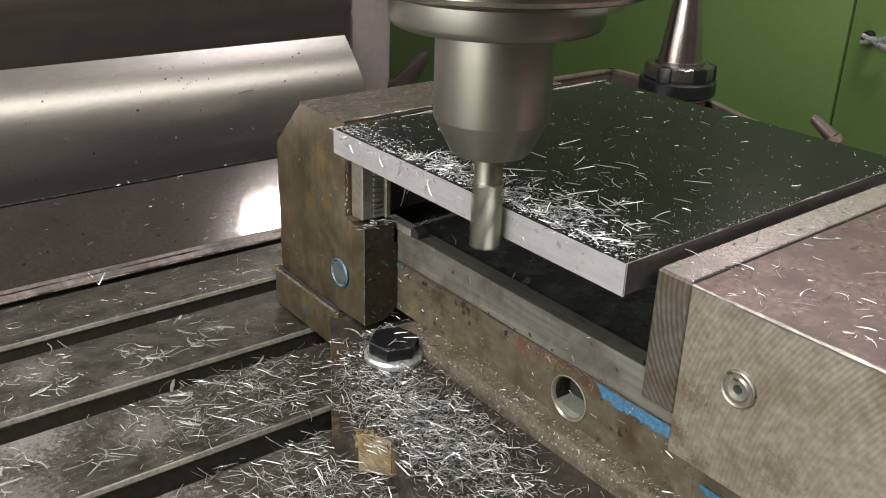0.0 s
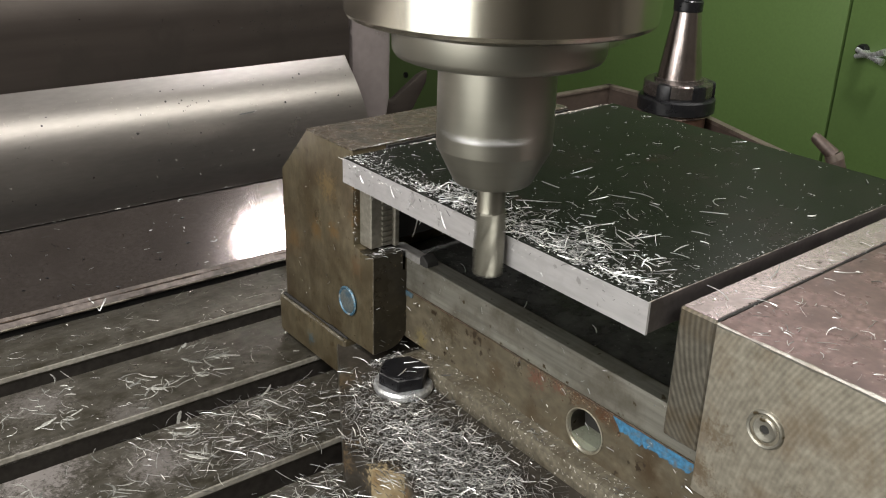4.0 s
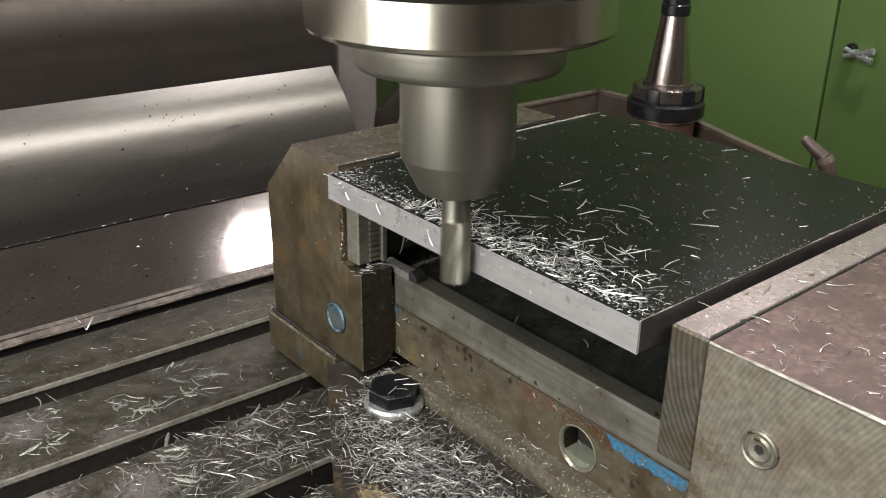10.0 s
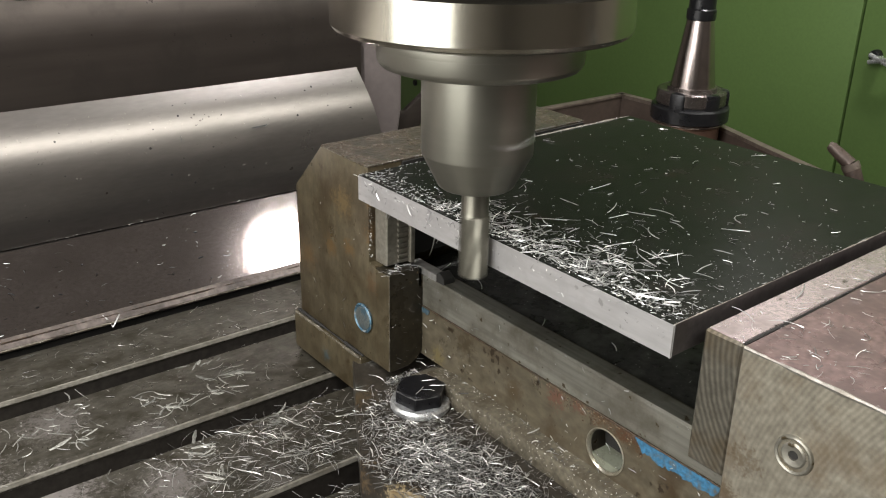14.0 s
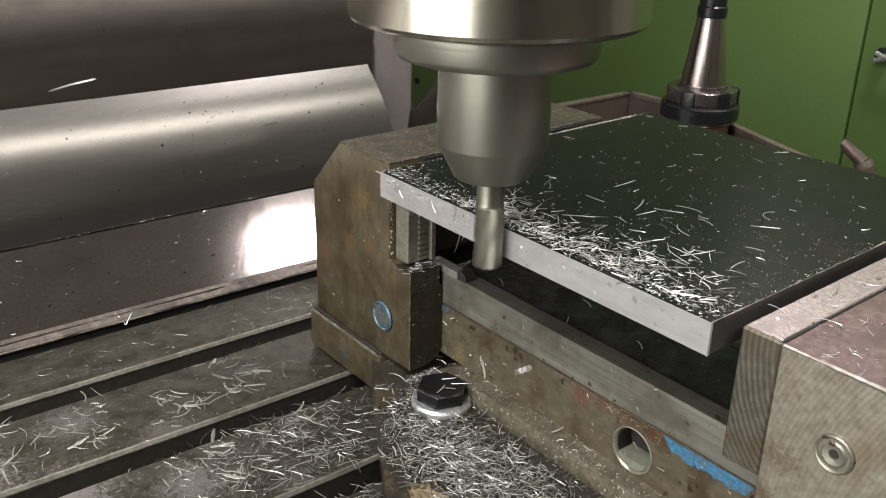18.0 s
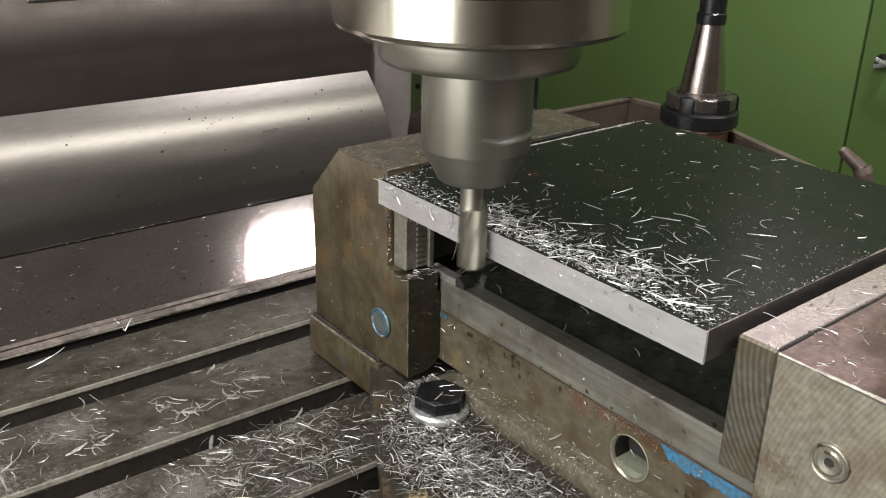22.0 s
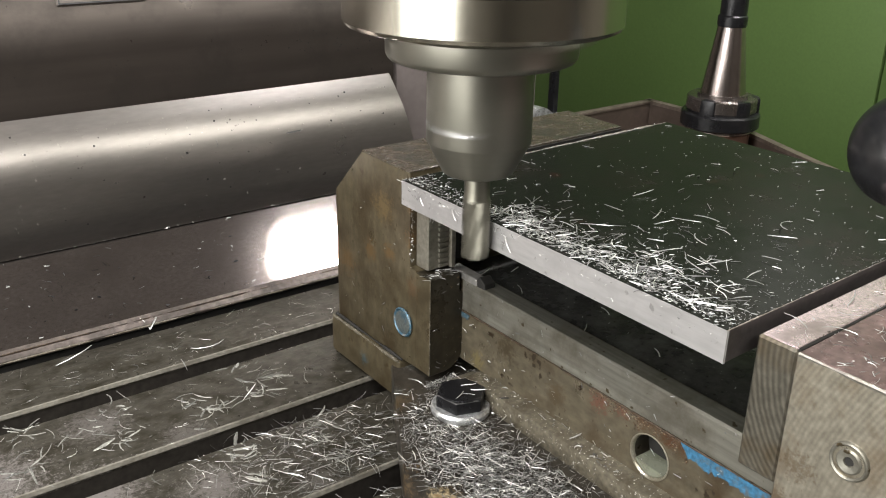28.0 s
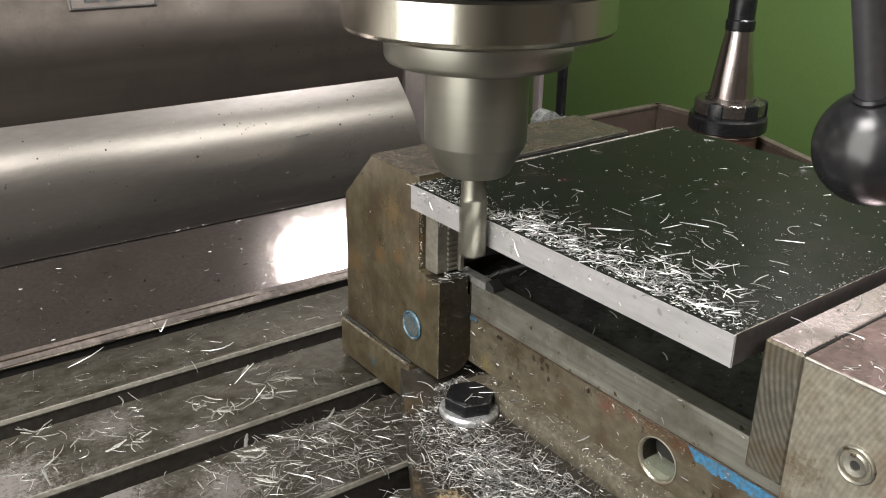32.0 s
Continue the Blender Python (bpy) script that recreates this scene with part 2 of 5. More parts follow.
EDGE = mat("worn_slot_edge", (0.26, 0.245, 0.21), 0.36, 0.35, 0.25, 500.0, (0.15, 0.135, 0.11), 80.0, 0.5)
APRON = mat("stainless_cover", (0.238, 0.220, 0.207), 0.285, 0.9, 0.06, 500.0, (0.225, 0.207, 0.192), 16.0, 0.4, 0.04, stretch=(0.25, 1, 1), rough_var=0.035, spot=(0.10, 0.085, 0.078), spot_scale=260.0, spot_cut=0.72)
FOLD = mat("polished_cover_fold", (0.185, 0.162, 0.155), 0.080, 0.9, 0.16, 700.0, (0.155, 0.135, 0.128), 26.0, 0.5, 0.034, stretch=(0.6, 1, 1), rough_var=0.02, spot=(0.11, 0.09, 0.082), spot_scale=330.0, spot_cut=0.69)
UPPER = mat("dull_cover_steel", (0.060, 0.050, 0.044), 0.34, 0.6, 0.35, 45.0, (0.038, 0.032, 0.028), 26.0, 0.48, 0.10, stretch=(0.07, 1, 1), rough_var=0.18, spot=(0.014, 0.011, 0.01), spot_scale=220.0, spot_cut=0.72)
LIP = mat("rubbed_lip", (0.12, 0.097, 0.086), 0.55, 0.3, 0.4, 300.0, (0.035, 0.027, 0.023), 22.0, 0.62, 0.4, spot=(0.20, 0.16, 0.14), spot_scale=90.0, spot_cut=0.66)
GREEN = mat("green_enamel", (0.108, 0.181, 0.054), 0.42, 0.0, 0.05, 300.0, (0.092, 0.157, 0.047), 5.0, 0.4, 0.05)
POST = mat("grey_lilac_enamel", (0.135, 0.116, 0.113), 0.42, 0.0, 0.08, 200.0, (0.11, 0.094, 0.092), 20.0, 0.4)
PLATETOP = mat("dark_mill_scale", (0.0098, 0.0107, 0.0092), 0.24, 0.0, 0.35, 350.0, (0.0140, 0.0122, 0.0110), 45.0, 0.45, 0.10, rough_var=0.1, spot=(0.030, 0.014, 0.012), spot_scale=60.0, spot_cut=0.70)
PLATEEDGE = mat("freshly_milled_edge", (0.54, 0.53, 0.535), 0.34, 0.65, 0.1, 600.0, (0.46, 0.45, 0.455), 60.0, 0.4, 0.06, stretch=(1, 0.15, 1), spot=(0.36, 0.35, 0.35), spot_scale=300.0, spot_cut=0.66)
PLATESIDE = mat("sawn_plate_side", (0.12, 0.108, 0.108), 0.4, 0.7, 0.15, 500.0, (0.065, 0.056, 0.055), 60.0, 0.5)
NOSE = mat("ground_spindle_steel", (0.46, 0.44, 0.38), 0.225, 1.0, 0.04, 300.0, None, 20.0, 0, 0.0, rough_var=0.04)
HOLDER = mat("satin_holder_steel", (0.235, 0.229, 0.196), 0.38, 0.88, 0.10, 400.0, (0.195, 0.187, 0.162), 40.0, 0.4, 0.05, rough_var=0.06)
CUTTER = mat("bright_cutter_steel", (0.22, 0.212, 0.178), 0.42, 0.95, 0.08, 400.0)
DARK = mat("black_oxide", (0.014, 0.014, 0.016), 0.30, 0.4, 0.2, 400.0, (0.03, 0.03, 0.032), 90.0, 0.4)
CHROME = mat("polished_taper", (0.43, 0.375, 0.36), 0.24, 1.0, 0.05, 300.0, (0.33, 0.285, 0.275), 60.0, 0.4, 0.0, rough_var=0.05)
COLLAR = mat("worn_dark_collar", (0.20, 0.175, 0.165), 0.26, 0.9, 0.1, 300.0, (0.13, 0.11, 0.105), 80.0, 0.4)
COPPER = mat("coppery_collet", (0.26, 0.16, 0.12), 0.3, 0.8, 0.1, 300.0)
NOZZLE = mat("dull_brown_nozzle", (0.085, 0.062, 0.052), 0.42, 0.4, 0.2, 400.0, (0.05, 0.036, 0.03), 120.0, 0.5, 0.1)
TRAY = mat("brown_painted_tray", (0.060, 0.044, 0.036), 0.45, 0.1, 0.15, 250.0, (0.036, 0.026, 0.02), 25.0, 0.5, 0.08)
TRAYRIM = mat("bare_tray_rim", (0.155, 0.125, 0.105), 0.42, 0.5, 0.2, 300.0, (0.08, 0.062, 0.05), 60.0, 0.5)
TRAYFLOOR = mat("oily_tray_floor", (0.11, 0.09, 0.065), 0.38, 0.2, 0.2, 200.0, (0.06, 0.045, 0.03), 25.0, 0.5)
CHIP = island(mat("aluminium_chips", (0.80, 0.80, 0.79), 0.32, 0.55, 0.1, 900.0, rough_var=0.12), 0.22, 1.6)
CHIPDULL = island(mat("oily_chips", (0.72, 0.715, 0.69), 0.34, 0.55, 0.15, 900.0, rough_var=0.1), 0.12, 2.0)
SMEAR = island(mat("dried_coolant_smear", (0.27, 0.27, 0.245), 0.5, 0.2, 0.35, 900.0), 0.4, 1.0)
WASHER = mat("wet_zinc_washer", (0.80, 0.82, 0.84), 0.30, 0.8, 0.2, 600.0, (0.30, 0.30, 0.30), 170.0, 0.55, 0.3)
WORN = mat("bright_worn_edge", (0.30, 0.285, 0.255), 0.5, 0.8, 0.2, 500.0, (0.20, 0.18, 0.15), 260.0, 0.55)
PINKTOP = mat("ground_insert_top", (0.58, 0.48, 0.49), 0.26, 0.85, 0.2, 500.0, (0.40, 0.325, 0.325), 90.0, 0.5, 0.15, spot=(0.14, 0.11, 0.10), spot_scale=330.0, spot_cut=0.66)
INSERT = mat("oily_insert_steel", (0.27, 0.255, 0.215), 0.36, 0.6, 0.2, 500.0, (0.18, 0.16, 0.125), 90.0, 0.5, 0.08)
BLUE = mat("blue_paint_rest", (0.032, 0.125, 0.225), 0.5, 0.0, 0.40, 700.0, (0.085, 0.085, 0.07), 260.0, 0.42, 0.5)
STRIP = mat("oily_ground_strip", (0.29, 0.282, 0.245), 0.34, 0.7, 0.25, 500.0, (0.165, 0.152, 0.122), 45.0, 0.55, 0.10, stretch=(1, 0.05, 1), spot=(0.09, 0.07, 0.04), spot_scale=260.0, spot_cut=0.66)
PINBLUE = mat("worn_blue_paint", (0.050, 0.095, 0.125), 0.4, 0.2, 0.4, 900.0, (0.13, 0.125, 0.11), 230.0, 0.5, 0.3)
BOLTEDGE = mat("rubbed_bolt_edge", (0.10, 0.10, 0.10), 0.35, 0.6, 0.4, 500.0, (0.02, 0.02, 0.021), 300.0, 0.6)
PINRIM = mat("blue_pin_rim", (0.050, 0.115, 0.165), 0.34, 0.3, 0.35, 900.0, (0.30, 0.29, 0.26), 260.0, 0.45, 0.2)
PINCORE = mat("rubbed_pin_face", (0.150, 0.170, 0.168), 0.36, 0.6, 0.3, 900.0, (0.06, 0.11, 0.145), 210.0, 0.5, 0.2)
BURR = mat("pale_burr", (0.30, 0.27, 0.235), 0.5, 0.4, 0.4, 1500.0, (0.16, 0.14, 0.12), 420.0, 0.5, 0.5)
STOP = mat("grey_stop_bar", (0.30, 0.29, 0.28), 0.42, 0.5, 0.15, 500.0, (0.20, 0.19, 0.17), 90.0, 0.45)
GRIT = mat("rusty_grit", (0.060, 0.038, 0.022), 0.55, 0.1, 0.5, 900.0, (0.022, 0.016, 0.011), 260.0, 0.5, 0.6)
CASTING = mat("grey_machine_casting", (0.16, 0.16, 0.155), 0.5, 0.0, 0.15, 200.0, (0.10, 0.10, 0.095), 8.0, 0.5, 0.1)
CRUST = mat("brown_rust_crust", (0.085, 0.045, 0.022), 0.75, 0.0, 0.5, 900.0, (0.055, 0.028, 0.014), 300.0, 0.5)
RESIDUE = mat("dried_coolant_fleck", (0.19, 0.15, 0.10), 0.6, 0.0, 0.4, 900.0, (0.17, 0.125, 0.075), 300.0, 0.5)
# Pale colour for the part of the bore wall that catches light.
BORELIT = mat("lit_bore_wall", (0.17, 0.18, 0.14), 0.25, 0.0, 0.1, 300.0, (0.10, 0.10, 0.075), 300.0, 0.6)
CREAM = mat("bare_cast_yellow", (0.25, 0.20, 0.12), 0.5, 0.0, 0.2, 300.0, (0.17, 0.115, 0.055), 90.0, 0.6, 0.1)
BALL = mat("black_bakelite", (0.010, 0.010, 0.011), 0.26, 0.0, 0.1, 200.0, None, 40.0, 0, rough_var=0.03)
ROD = mat("dull_lever_rod", (0.13, 0.128, 0.14), 0.38, 0.85, 0.08, 300.0, (0.10, 0.098, 0.105), 60.0, 0.4)
WHITEPLATE = mat("label_plate", (0.085, 0.070, 0.064), 0.35, 0.4, 0.1, 300.0, (0.06, 0.05, 0.045), 60.0, 0.4)
DROP = mat("dried_oil_drop", (0.23, 0.213, 0.193), 0.30, 0.6, 0.3, 600.0)
WALLPAINT = mat("workshop_wall_paint", (0.34, 0.305, 0.27), 0.7, 0.0, 0.04, 60.0, (0.28, 0.25, 0.22), 3.0, 0.4)
FLOORM = mat("workshop_floor", (0.16, 0.15, 0.14), 0.5, 0.0, 0.1, 40.0, (0.10, 0.09, 0.085), 4.0, 0.5)
# Near-black that stands for shade in gaps; also used on small black parts.
GAPBLACK = mat("shade_and_black_parts", (0.012, 0.011, 0.010), 0.7, 0.0, 0.2, 200.0)
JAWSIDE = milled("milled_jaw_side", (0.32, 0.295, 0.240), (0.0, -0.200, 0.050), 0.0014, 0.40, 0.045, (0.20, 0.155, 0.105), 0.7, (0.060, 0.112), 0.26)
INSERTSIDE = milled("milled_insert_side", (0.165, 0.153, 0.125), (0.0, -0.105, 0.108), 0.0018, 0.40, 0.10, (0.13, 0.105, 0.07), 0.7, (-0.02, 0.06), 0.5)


RUST = (0.080, 0.044, 0.022)
RED = (0.145, 0.066, 0.045)
GRIME = (0.040, 0.027, 0.013)
DRIP = (0.115, 0.070, 0.028)
OFF = (0.06, -0.10, 0.0)
blotched(RAILSIDE, [((0.0175, -0.083, 0.0455), 0.009, RED, 0.8), ((0.0175, -0.094, 0.0480), 0.006, RED, 0.8), ((0.0175, -0.105, 0.0490), 0.009, RUST, 0.9), ((0.0175, -0.116, 0.0480), 0.008, (0.08, 0.036, 0.016), 0.95),
                    ((0.0175, -0.122, 0.0470), 0.006, RUST, 0.9), ((0.0175, -0.03, 0.044), 0.012, GRIME, 0.7), ((0.0175, -0.012, 0.030), 0.008, (0.20, 0.16, 0.07), 0.7), ((0.0175, -0.060, 0.038), 0.010, (0.08, 0.055, 0.028), 0.6)], OFF)
blotched(FLANGE, [((-0.0385, -0.0650, 0.012), 0.013, (0.24, 0.18, 0.10), 0.9), ((-0.0395, -0.0630, 0.015), 0.008, (0.42, 0.34, 0.20), 0.8), ((-0.0350, -0.073, 0.008), 0.012, (0.17, 0.105, 0.05), 0.8), ((-0.02, 0.0, 0.018), 0.02, (0.11, 0.075, 0.035), 0.6), ((-0.038, -0.045, 0.012), 0.012, (0.16, 0.11, 0.06), 0.7),
                  ((0.004, 0.018, 0.016), 0.008, (0.20, 0.20, 0.19), 0.5), ((-0.016, 0.004, 0.018), 0.010, (0.06, 0.09, 0.10), 0.4), ((-0.008, 0.014, 0.012), 0.007, (0.06, 0.10, 0.12), 0.5)], OFF)
blotched(VISE, [((0.0, 0.012, 0.082), 0.010, DRIP, 0.85), ((0.0, 0.013, 0.096), 0.007, DRIP, 0.85), ((0.0, 0.012, 0.060), 0.009, (0.085, 0.048, 0.022), 0.6), ((-0.0026, 0.0200, 0.0130), 0.0075, (0.060, 0.120, 0.150), 0.8), ((-0.0026, 0.0480, 0.0100), 0.0060, (0.060, 0.110, 0.130), 0.5), ((0.0, 0.05, 0.075), 0.020, GRIME, 0.6), ((0.0, 0.066, 0.055), 0.014, DRIP, 0.85),
                ((0.0, 0.035, 0.090), 0.014, (0.13, 0.09, 0.04), 0.75), ((0.0, 0.045, 0.066), 0.009, DRIP, 0.85), ((0.0, 0.030, 0.070), 0.008, DRIP, 0.85), ((0.0, 0.03, 0.058), 0.014, GRIME, 0.5), ((0.0, 0.07, 0.026), 0.012, GRIME, 0.8),
                ((0.0, 0.03, 0.025), 0.014, GRIME, 0.8), ((0.008, -0.001, 0.045), 0.018, GRIME, 0.85), ((0.0, 0.075, 0.080), 0.010, GRIME, 0.7)], OFF)
blotched(JAWSIDE, [((0.0, -0.172, 0.078), 0.009, (0.10, 0.058, 0.024), 0.5), ((0.0, -0.168, 0.064), 0.009, (0.11, 0.065, 0.026), 0.5), ((0.0, -0.176, 0.058), 0.008, (0.12, 0.08, 0.04), 0.6), ((0.0, -0.20, 0.070), 0.012, (0.15, 0.115, 0.07), 0.5)], OFF)

# The oily table's hazy sheen on the near left, painted as pale patches.
SHEEN = (0.37, 0.34, 0.328)
blotched(TABLE, [((-0.135, 0.030, 0.0), 0.034, SHEEN, 0.62), ((-0.165, 0.060, 0.0), 0.036, SHEEN, 0.62), ((-0.120, 0.080, 0.0), 0.026, SHEEN, 0.35), ((-0.150, -0.005, 0.0), 0.034, SHEEN, 0.35), ((-0.095, 0.010, 0.0), 0.026, SHEEN, 0.4),
                 ((-0.090, 0.050, 0.0), 0.020, SHEEN, 0.25), ((-0.175, 0.100, 0.0), 0.030, SHEEN, 0.35), ((-0.110, -0.045, 0.0), 0.034, SHEEN, 0.62), ((-0.060, -0.010, 0.0), 0.018, SHEEN, 0.25)], (-0.15, 0.0, -0.06))

PLATETOP.node_tree.nodes["Principled BSDF"].inputs["Specular IOR Level"].default_value = 0.085
JAWTOP.node_tree.nodes["Principled BSDF"].inputs["Specular IOR Level"].default_value = 0.4


# ---- building tools ----
ORIGIN = {}


def thing(name, at, label, category, group="", kind=""):
    """An empty at the base of a thing; its parts are given in world metres."""
    ob = new(name)
    ob.empty_display_size = 0.01
    ob.location = at
    ORIGIN[ob.name] = Vector(at)
    return tagged(ob, label, category, group, kind)


def link_mesh(name, bm, material, shift=(0, 0, 0), smooth=True, angle=21):
    bmesh.ops.translate(bm, vec=-Vector(shift), verts=bm.verts)
    bmesh.ops.recalc_face_normals(bm, faces=bm.faces)
    bm.normal_update()
    for f in bm.faces:
        f.smooth = smooth
    for e in bm.edges:
        e.smooth = len(e.link_faces) == 2 and e.calc_face_angle(0.0) < radians(angle)
    me = bpy.data.meshes.new(name)
    bm.to_mesh(me)
    bm.free()
    for m in material if isinstance(material, (list, tuple)) else (material,):
        me.materials.append(m)
    return new(name, me)


def part(name, bm, material, parent, label="", smooth=True):
    base = ORIGIN[parent.name]
    ob = link_mesh(name, bm, material, base, smooth)
    ob.parent = parent
    ORIGIN[ob.name] = base
    return tagged(ob, label)


def box(x0, x1, y0, y1, z0, z1, bevel=0.0, segs=2):
    bm = bmesh.new()
    bmesh.ops.create_cube(bm, size=1)
    for v in bm.verts:
        v.co = Vector((x0 if v.co.x < 0 else x1, y0 if v.co.y < 0 else y1, z0 if v.co.z < 0 else z1))
    if bevel:
        bmesh.ops.bevel(bm, geom=list(bm.edges), offset=bevel, segments=segs, profile=0.6, affect="EDGES")
    return bm


def prism(outline, axis, a, b, bevel=0.0, segs=2):
    """A flat outline pushed along an axis from a to b. The outline holds the two other coordinates in order."""
    def place(u, v, w):
        return {"x": (w, u, v), "y": (u, w, v), "z": (u, v, w)}[axis]
    bm = bmesh.new()
    lo = [bm.verts.new(place(u, v, a)) for u, v in outline]
    hi = [bm.verts.new(place(u, v, b)) for u, v in outline]
    n = len(outline)
    bm.faces.new(lo)
    bm.faces.new(list(reversed(hi)))
    for i in range(n):
        bm.faces.new((lo[i], lo[(i + 1) % n], hi[(i + 1) % n], hi[i]))
    bmesh.ops.recalc_face_normals(bm, faces=bm.faces)
    if bevel:
        bmesh.ops.bevel(bm, geom=list(bm.edges), offset=bevel, segments=segs, profile=0.6, affect="EDGES", clamp_overlap=True)
    return bm


def lathe(profile, at=(0, 0, 0), steps=64, turn=None):
    """A profile of (radius, height) turned round z; turn is an optional matrix."""
    bm = bmesh.new()
    rings = []
    for r, z in profile:
        if r < 1e-6:
            rings.append([bm.verts.new((0, 0, z))])
        else:
            rings.append([bm.verts.new((r * math.cos(6.283185307 * i / steps), r * math.sin(6.283185307 * i / steps), z)) for i in range(steps)])
    for lo, hi in zip(rings, rings[1:]):
        for i in range(steps):
            j = (i + 1) % steps
            if len(lo) == 1 and len(hi) > 1:
                bm.faces.new((lo[0], hi[i], hi[j]))
            elif len(hi) == 1 and len(lo) > 1:
                bm.faces.new((lo[i], lo[j], hi[0]))
            elif len(lo) > 1:
                bm.faces.new((lo[i], lo[j], hi[j], hi[i]))
    if turn is not None:
        bmesh.ops.transform(bm, matrix=turn, verts=bm.verts)
    bmesh.ops.translate(bm, vec=at, verts=bm.verts)
    return bm


def tube(points, radii, steps=16):
    """A round bar along points."""
    bm = bmesh.new()
    pts = [Vector(p) for p in points]
    rings, side = [], None
    for k, p in enumerate(pts):
        d = (pts[min(k + 1, len(pts) - 1)] - pts[max(k - 1, 0)]).normalized()
        if side is None:
            side = d.orthogonal().normalized()
        side = (side - d * side.dot(d)).normalized()
        up = d.cross(side)
        r = radii[k] if isinstance(radii, (list, tuple)) else radii
        rings.append([bm.verts.new(p + r * (math.cos(6.283185307 * i / steps) * side + math.sin(6.283185307 * i / steps) * up)) for i in range(steps)])
    for lo, hi in zip(rings, rings[1:]):
        for i in range(steps):
            j = (i + 1) % steps
            bm.faces.new((lo[i], lo[j], hi[j], hi[i]))
    bm.faces.new(list(reversed(rings[0])))
    bm.faces.new(rings[-1])
    return bm


def eased(points, fine=4):
    """A smooth outline through the points."""
    out = []
    n = len(points)
    for k in range(n - 1):
        p0, p1, p2, p3 = (Vector((*points[min(max(i, 0), n - 1)], 0)) for i in (k - 1, k, k + 1, k + 2))
        for s in range(fine):
            t = s / fine
            v = 0.5 * (2 * p1 + (p2 - p0) * t + (2 * p0 - 5 * p1 + 4 * p2 - p3) * t * t + (3 * p1 - p0 - 3 * p2 + p3) * t ** 3)
            out.append((v.x, v.y))
    return out + [tuple(points[-1])]


def merge(*parts):
    out = bmesh.new()
    for bm in parts:
        me = bpy.data.meshes.new("tmp")
        bm.to_mesh(me)
        bm.free()
        out.from_mesh(me)
        bpy.data.meshes.remove(me)
    return out


def flake(y0, y1, z0, z1, xa, xb, seed=5):
    """A ragged patch of old paint on a face across x: clean upper edge, worn lower edge."""
    rng = random.Random(seed)
    n = 60
    walk_z, low = 0.3, []
    for i in range(n + 1):
        walk_z = min(0.28, max(0.02, walk_z + rng.gauss(0, 0.10) + 0.06 * (0.28 - walk_z)))
        ends = min(1.0, 9.0 * i / n, 9.0 * (n - i) / n)
        low.append((y0 + (y1 - y0) * i / n, z1 - (z1 - z0) * (1 - walk_z) * ends - 0.0001))
    high = [(y1 - (y1 - y0) * i / n, z1 - (z1 - z0) * 0.06 * rng.random()) for i in range(n + 1)]
    return prism(low + high, "x", xa, xb)


def ragged(ends, thin, thick, seed, n=90):
    """A worn arris: a strip of uneven thickness along an edge."""
    rng = random.Random(seed)
    a, b = Vector(ends[0]), Vector(ends[1])
    size, radii = 0.5, []
    for i in range(n + 1):
        size = min(1.0, max(0.0, size + rng.gauss(0, 0.22)))
        radii.append(thin + (thick - thin) * size)
    return tube([a.lerp(b, i / n) for i in range(n + 1)], radii, 6)


def bored(x0, x1, y0, y1, z0, z1, cy, cz, r):
    """A bar with a round hole through both its x faces, in one piece."""
    corners = [math.atan2(z - cz, y - cy) % 6.283185307 for y in (y0, y1) for z in (z0, z1)]
    angles = sorted([6.283185307 * i / 44 + 0.01 for i in range(44)] + corners)
    bm = bmesh.new()
    rows = []
    for a in angles:
        c, s = math.cos(a), math.sin(a)
        k = min(((y1 if c > 0 else y0) - cy) / c if abs(c) > 1e-9 else 1e9, ((z1 if s > 0 else z0) - cz) / s if abs(s) > 1e-9 else 1e9)
        rows.append([bm.verts.new(p) for p in ((x0, cy + r * c, cz + r * s), (x0, cy + k * c, cz + k * s), (x1, cy + k * c, cz + k * s), (x1, cy + r * c, cz + r * s))])
    for p, q in zip(rows, rows[1:] + rows[:1]):
        for i in range(4):
            bm.faces.new((p[i], q[i], q[(i + 1) % 4], p[(i + 1) % 4]))
    return bm


SKEW = 0.029


def skewed(bm):
    """The clamped faces run a little askew to the slide."""
    for v in bm.verts:
        v.co.y += SKEW * max(0.0, v.co.x)
    return bm


